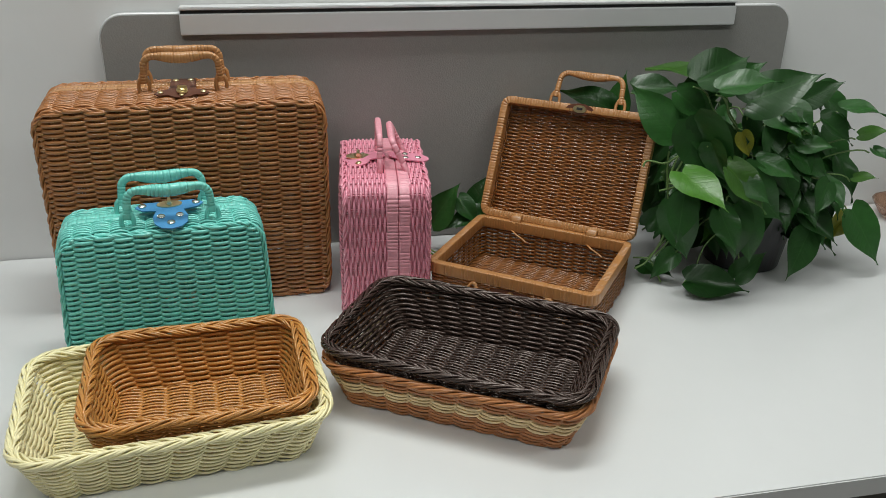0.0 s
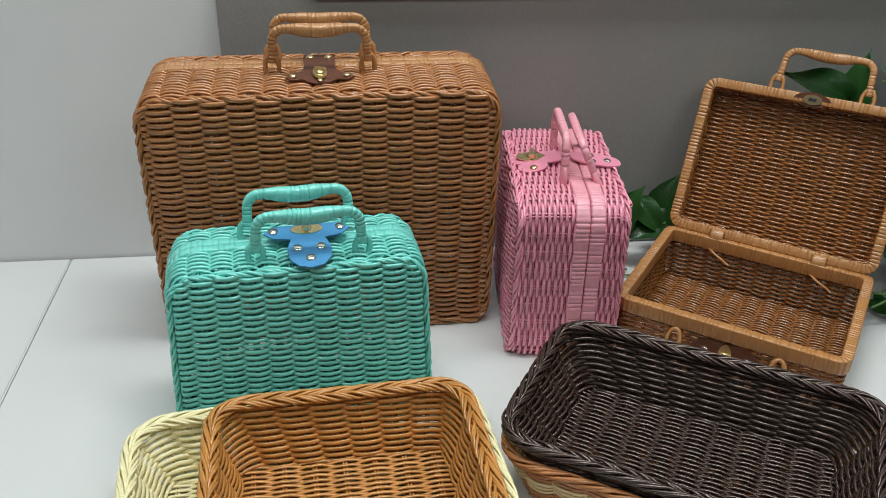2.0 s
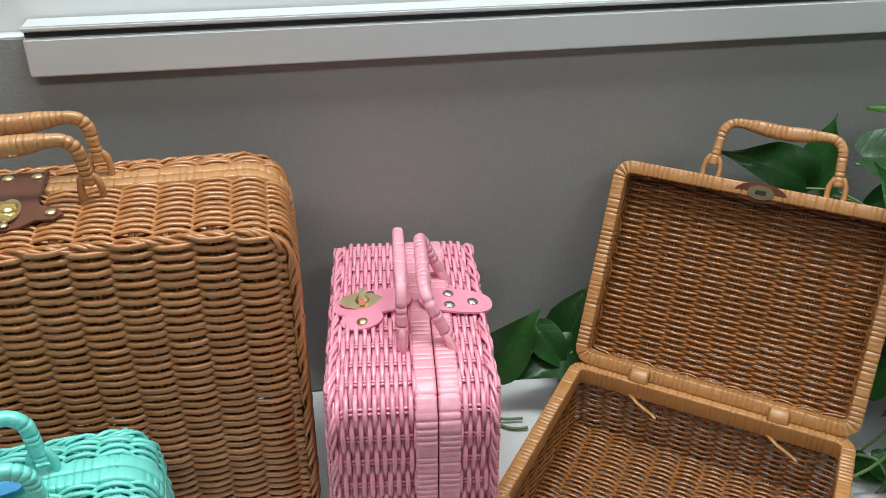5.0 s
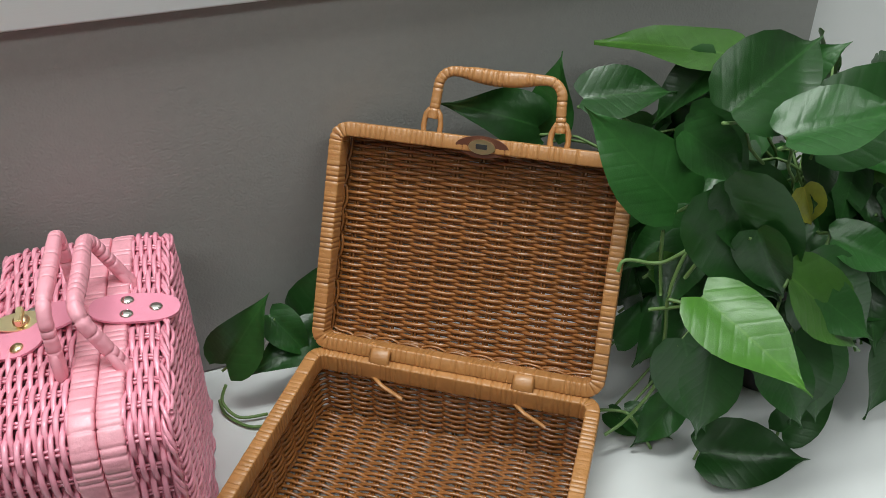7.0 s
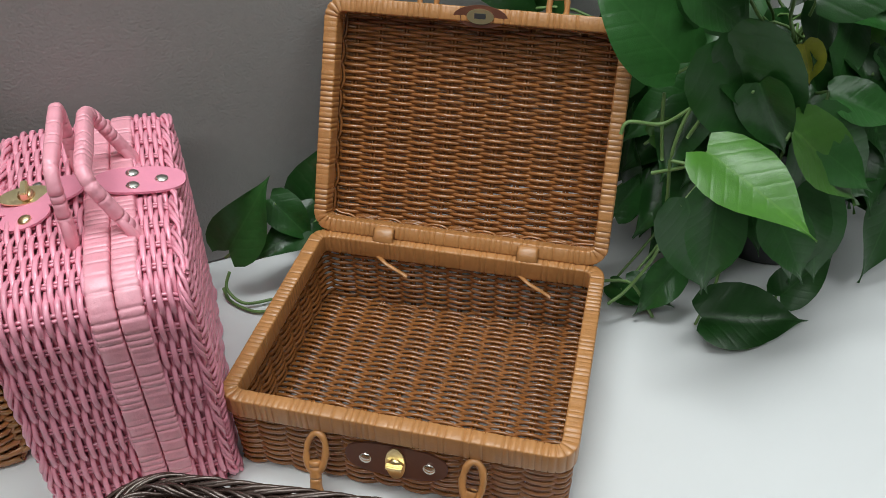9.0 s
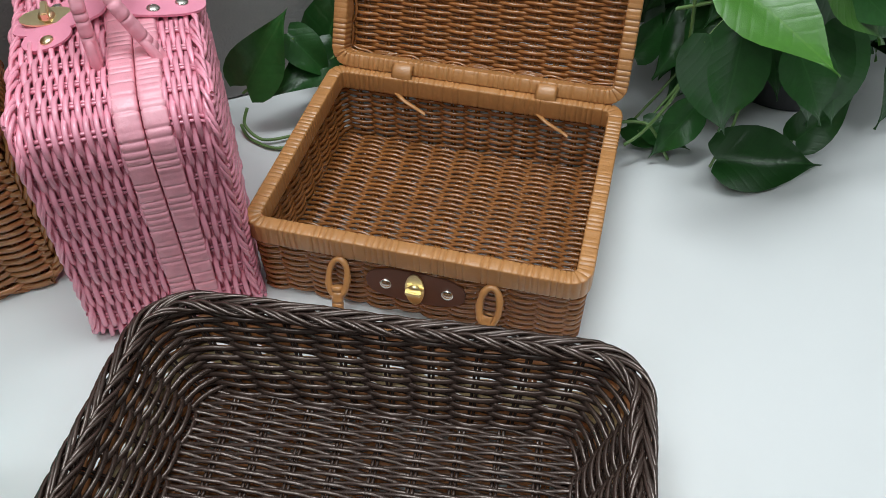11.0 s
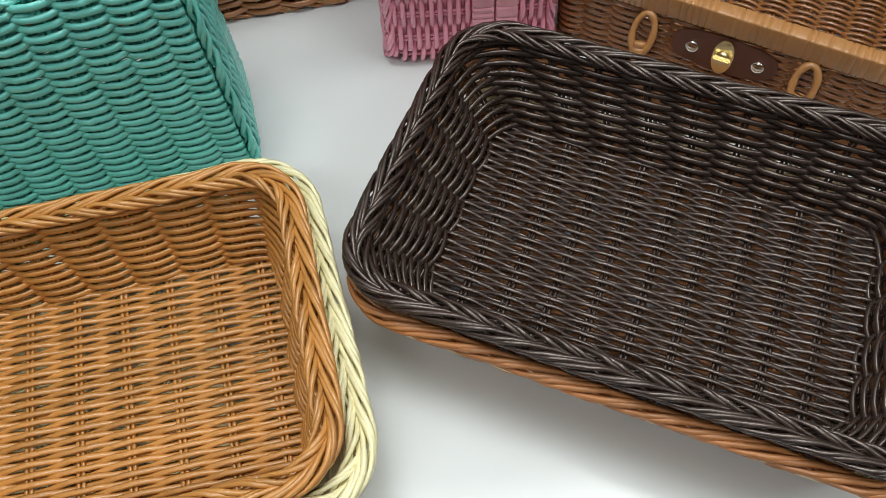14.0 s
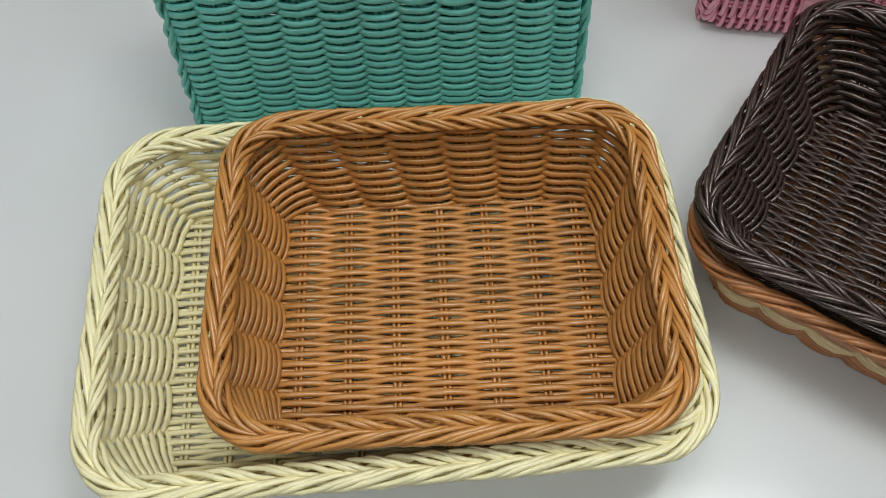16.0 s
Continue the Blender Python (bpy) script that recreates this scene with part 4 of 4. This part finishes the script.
key_leaf((0.838, 1.198, 0.277), (0.933, 1.168, 0.327), (-0.15, -0.75, 0.65), 5)
key_leaf((0.828, 1.258, 0.287), (0.877, 1.228, 0.33), (-0.1, -0.8, 0.6), 5)
key_leaf((0.97, 1.258, 0.259), (1.013, 1.228, 0.297), (0, -0.75, 0.65), 5)
key_leaf((1.018, 1.228, 0.257), (1.074, 1.198, 0.257), (0.1, -0.35, 0.95), 0)
key_leaf((0.806, 1.138, 0.192), (0.849, 1.108, 0.156), (-0.1, -0.75, 0.65), 5)
key_leaf((0.815, 1.148, 0.141), (0.818, 1.118, 0.061), (-0.3, -0.85, 0.35), 1)
key_leaf((0.972, 1.158, 0.164), (0.939, 1.128, 0.126), (0.1, -0.8, 0.5), 5)
key_leaf((0.942, 1.208, 0.206), (0.985, 1.178, 0.213), (0, -0.7, 0.7), 0)
key_leaf((0.971, 1.178, 0.077), (0.93, 1.148, 0.01), (0, -0.85, 0.4), 5)
key_leaf((1.045, 1.188, 0.104), (1.096, 1.158, 0.019), (0.1, -0.9, 0.35), 5)
key_leaf((1.051, 1.208, 0.149), (1.069, 1.178, 0.159), (0.1, -0.7, 0.6), 6)
key_leaf((1.06, 1.228, 0.211), (1.087, 1.198, 0.228), (0.1, -0.7, 0.7), 6)
key_leaf((1.074, 1.208, 0.195), (1.089, 1.178, 0.184), (0.1, -0.8, 0.5), 0)
key_leaf((1.069, 1.228, 0.073), (1.024, 1.198, 0.052), (0.1, -0.8, 0.5), 4)
key_leaf((0.859, 1.178, 0.196), (0.914, 1.148, 0.177), (0, -0.6, 0.8), 0)
key_leaf((0.925, 1.198, 0.198), (0.993, 1.168, 0.169), (0.1, -0.6, 0.8), 1)
key_leaf((1.008, 1.278, 0.276), (1.026, 1.248, 0.29), (0, -0.8, 0.6), 0)
key_leaf((0.905, 1.188, 0.115), (0.947, 1.158, 0.117), (0, -0.45, 0.9), 0)
key_leaf((0.882, 1.208, 0.139), (0.851, 1.178, 0.103), (-0.3, -0.8, 0.4), 2)
key_leaf((0.922, 1.228, 0.255), (0.96, 1.198, 0.245), (0, -0.55, 0.8), 1)
key_leaf((1.005, 1.248, 0.236), (1.042, 1.218, 0.227), (0.1, -0.7, 0.6), 0)
key_leaf((0.866, 1.218, 0.255), (0.846, 1.188, 0.219), (-0.2, -0.9, 0.3), 5)
key_leaf((0.916, 1.228, 0.231), (0.888, 1.198, 0.181), (-0.1, -0.9, 0.3), 5)
key_leaf((0.968, 1.248, 0.139), (0.959, 1.218, 0.09), (0, -0.9, 0.3), 5)
key_leaf((0.937, 1.248, 0.079), (0.937, 1.218, 0.039), (0, -0.9, 0.3), 5)


key_leaf((0.73, 1.169, 0.145), (0.755, 1.149, 0.055), (-0.35, -0.75, 0.55), 5)
key_leaf((0.836, 1.148, 0.13), (0.845, 1.128, 0.053), (-0.35, -0.75, 0.55), 5)
key_leaf((0.82, 1.16, 0.185), (0.901, 1.146, 0.11), (-0.35, -0.75, 0.55), 5)
key_leaf((0.799, 1.232, 0.232), (0.848, 1.201, 0.132), (-0.35, -0.75, 0.55), 0)
key_leaf((0.754, 1.236, 0.288), (0.81, 1.216, 0.235), (-0.35, -0.75, 0.55), 5)


def vine(*points):
    """A bare trailing stem through the given places."""
    pts = [Vector(p) - plant.matrix_basis.translation for p in points]
    fine = []
    for i in range(len(pts) - 1):
        p0, p1, p2, p3 = pts[max(i - 1, 0)], pts[i], pts[i + 1], pts[min(i + 2, len(pts) - 1)]
        for f in np.linspace(0, 1, 6, endpoint=False):
            fine.append(tuple(0.5 * (2 * p1 + (p2 - p0) * f + (2 * p0 - 5 * p1 + 4 * p2 - p3) * f * f + (3 * p1 - p0 - 3 * p2 + p3) * f ** 3)))
    fine.append(tuple(pts[-1]))
    me = Mesh()
    me.tube(fine, 0.0015, 7)
    return me.make("stem", M_STEM, plant)


vine((0.803, 1.2, 0.217), (0.775, 1.2, 0.217), (0.748, 1.2, 0.211), (0.731, 1.21, 0.196), (0.708, 1.22, 0.198), (0.702, 1.22, 0.189))
vine((0.75, 1.2, 0.218), (0.741, 1.2, 0.197), (0.736, 1.2, 0.168), (0.739, 1.2, 0.132), (0.739, 1.2, 0.083), (0.723, 1.21, 0.038), (0.703, 1.21, 0.026))
vine((0.748, 1.235, 0.206), (0.746, 1.23, 0.185), (0.748, 1.225, 0.151))
vine((0.757, 1.19, 0.223), (0.749, 1.19, 0.207), (0.744, 1.195, 0.189))
vine((0.708, 1.23, 0.035), (0.722, 1.22, 0.038), (0.729, 1.21, 0.036), (0.745, 1.2, 0.004))
vine((0.736, 1.2, 0.168), (0.745, 1.19, 0.167), (0.728, 1.21, 0.153))
vine((0.406, 1.39, 0.006), (0.409, 1.372, 0.003), (0.426, 1.35, 0.003), (0.446, 1.345, 0.004))
vine((0.414, 1.385, 0.027), (0.408, 1.378, 0.014), (0.419, 1.362, 0.006), (0.444, 1.358, 0.005))

random.seed(11)
count = 0
while count < 210:
    a, e = random.uniform(0, 2 * math.pi), random.uniform(-0.95, 1.0)
    rr = random.uniform(0.35, 1.0)
    ring = math.sqrt(1 - 0.75 * e * e)
    q = Vector((0.915 + 0.150 * rr * ring * math.cos(a), 1.29 + 0.110 * rr * ring * math.sin(a), 0.165 + 0.140 * rr * e))
    if q.y > 1.40 or q.z < 0.03 or (q.x < 0.86 and q.y < 1.20):
        continue
    out = Vector((math.cos(a), math.sin(a), 0.5 * e))
    tip = Vector((out.x * 0.7 + random.uniform(-.5, .5), out.y * 0.7 + random.uniform(-.5, .3), -0.7 + random.uniform(-.3, .4)))
    face = Vector((out.x * 0.6 - 0.3, -0.75 + out.y * 0.3, 0.8)) + Vector((random.uniform(-.5, .5), random.uniform(-.4, .4), random.uniform(-.3, .3)))
    size = random.uniform(0.052, 0.088)
    end = q + tip.normalized() * size
    if end.y > 1.412 or end.z < 0.006 or (end.x < 0.72 and end.z < 0.30):
        continue
    put_leaf(tip, q, size, face, random.choice((0, 0, 0, 1, 1, 2, 2, 3)), plant)
    if count % 3 == 0:
        stem(plant, (0.92 + random.uniform(-.04, .04), 1.27 + random.uniform(-.04, .04), 0.12), q, 0.05)
    count += 1

# ---------------------------------------------------------------- glass dish at the far end of the desk
M_GLASS = bpy.data.materials.new("amber_glass")
M_GLASS.use_nodes = True
gb = M_GLASS.node_tree.nodes["Principled BSDF"]
gb.inputs["Base Color"].default_value = (0.62, 0.40, 0.28, 1)
gb.inputs["Roughness"].default_value = 0.12
gb.inputs["Transmission Weight"].default_value = 0.75
dish = thing("glass_dish", pose(1.315, 1.385, 0), "amber glass dish with facets on the white desk", "dish")
bm = bmesh.new()
profile = [(0.0, 0.002), (0.030, 0.002), (0.038, 0.006), (0.052, 0.030), (0.055, 0.031), (0.054, 0.027), (0.041, 0.008), (0.030, 0.006), (0.0, 0.006)]
n_seg = 28
rings = [[bm.verts.new((r * math.cos(2 * math.pi * i / n_seg) * (1 + 0.03 * (i % 2)), r * math.sin(2 * math.pi * i / n_seg) * (1 + 0.03 * (i % 2)), z)) for i in range(n_seg)] for r, z in profile[1:-1]]
for q, w in zip(rings, rings[1:]):
    for i in range(n_seg):
        bm.faces.new((q[i], q[(i + 1) % n_seg], w[(i + 1) % n_seg], w[i]))
bm.faces.new(list(reversed(rings[0])))
bm.faces.new(rings[-1])
bmesh.ops.recalc_face_normals(bm, faces=bm.faces[:])
part("bowl", bm, M_GLASS, dish)
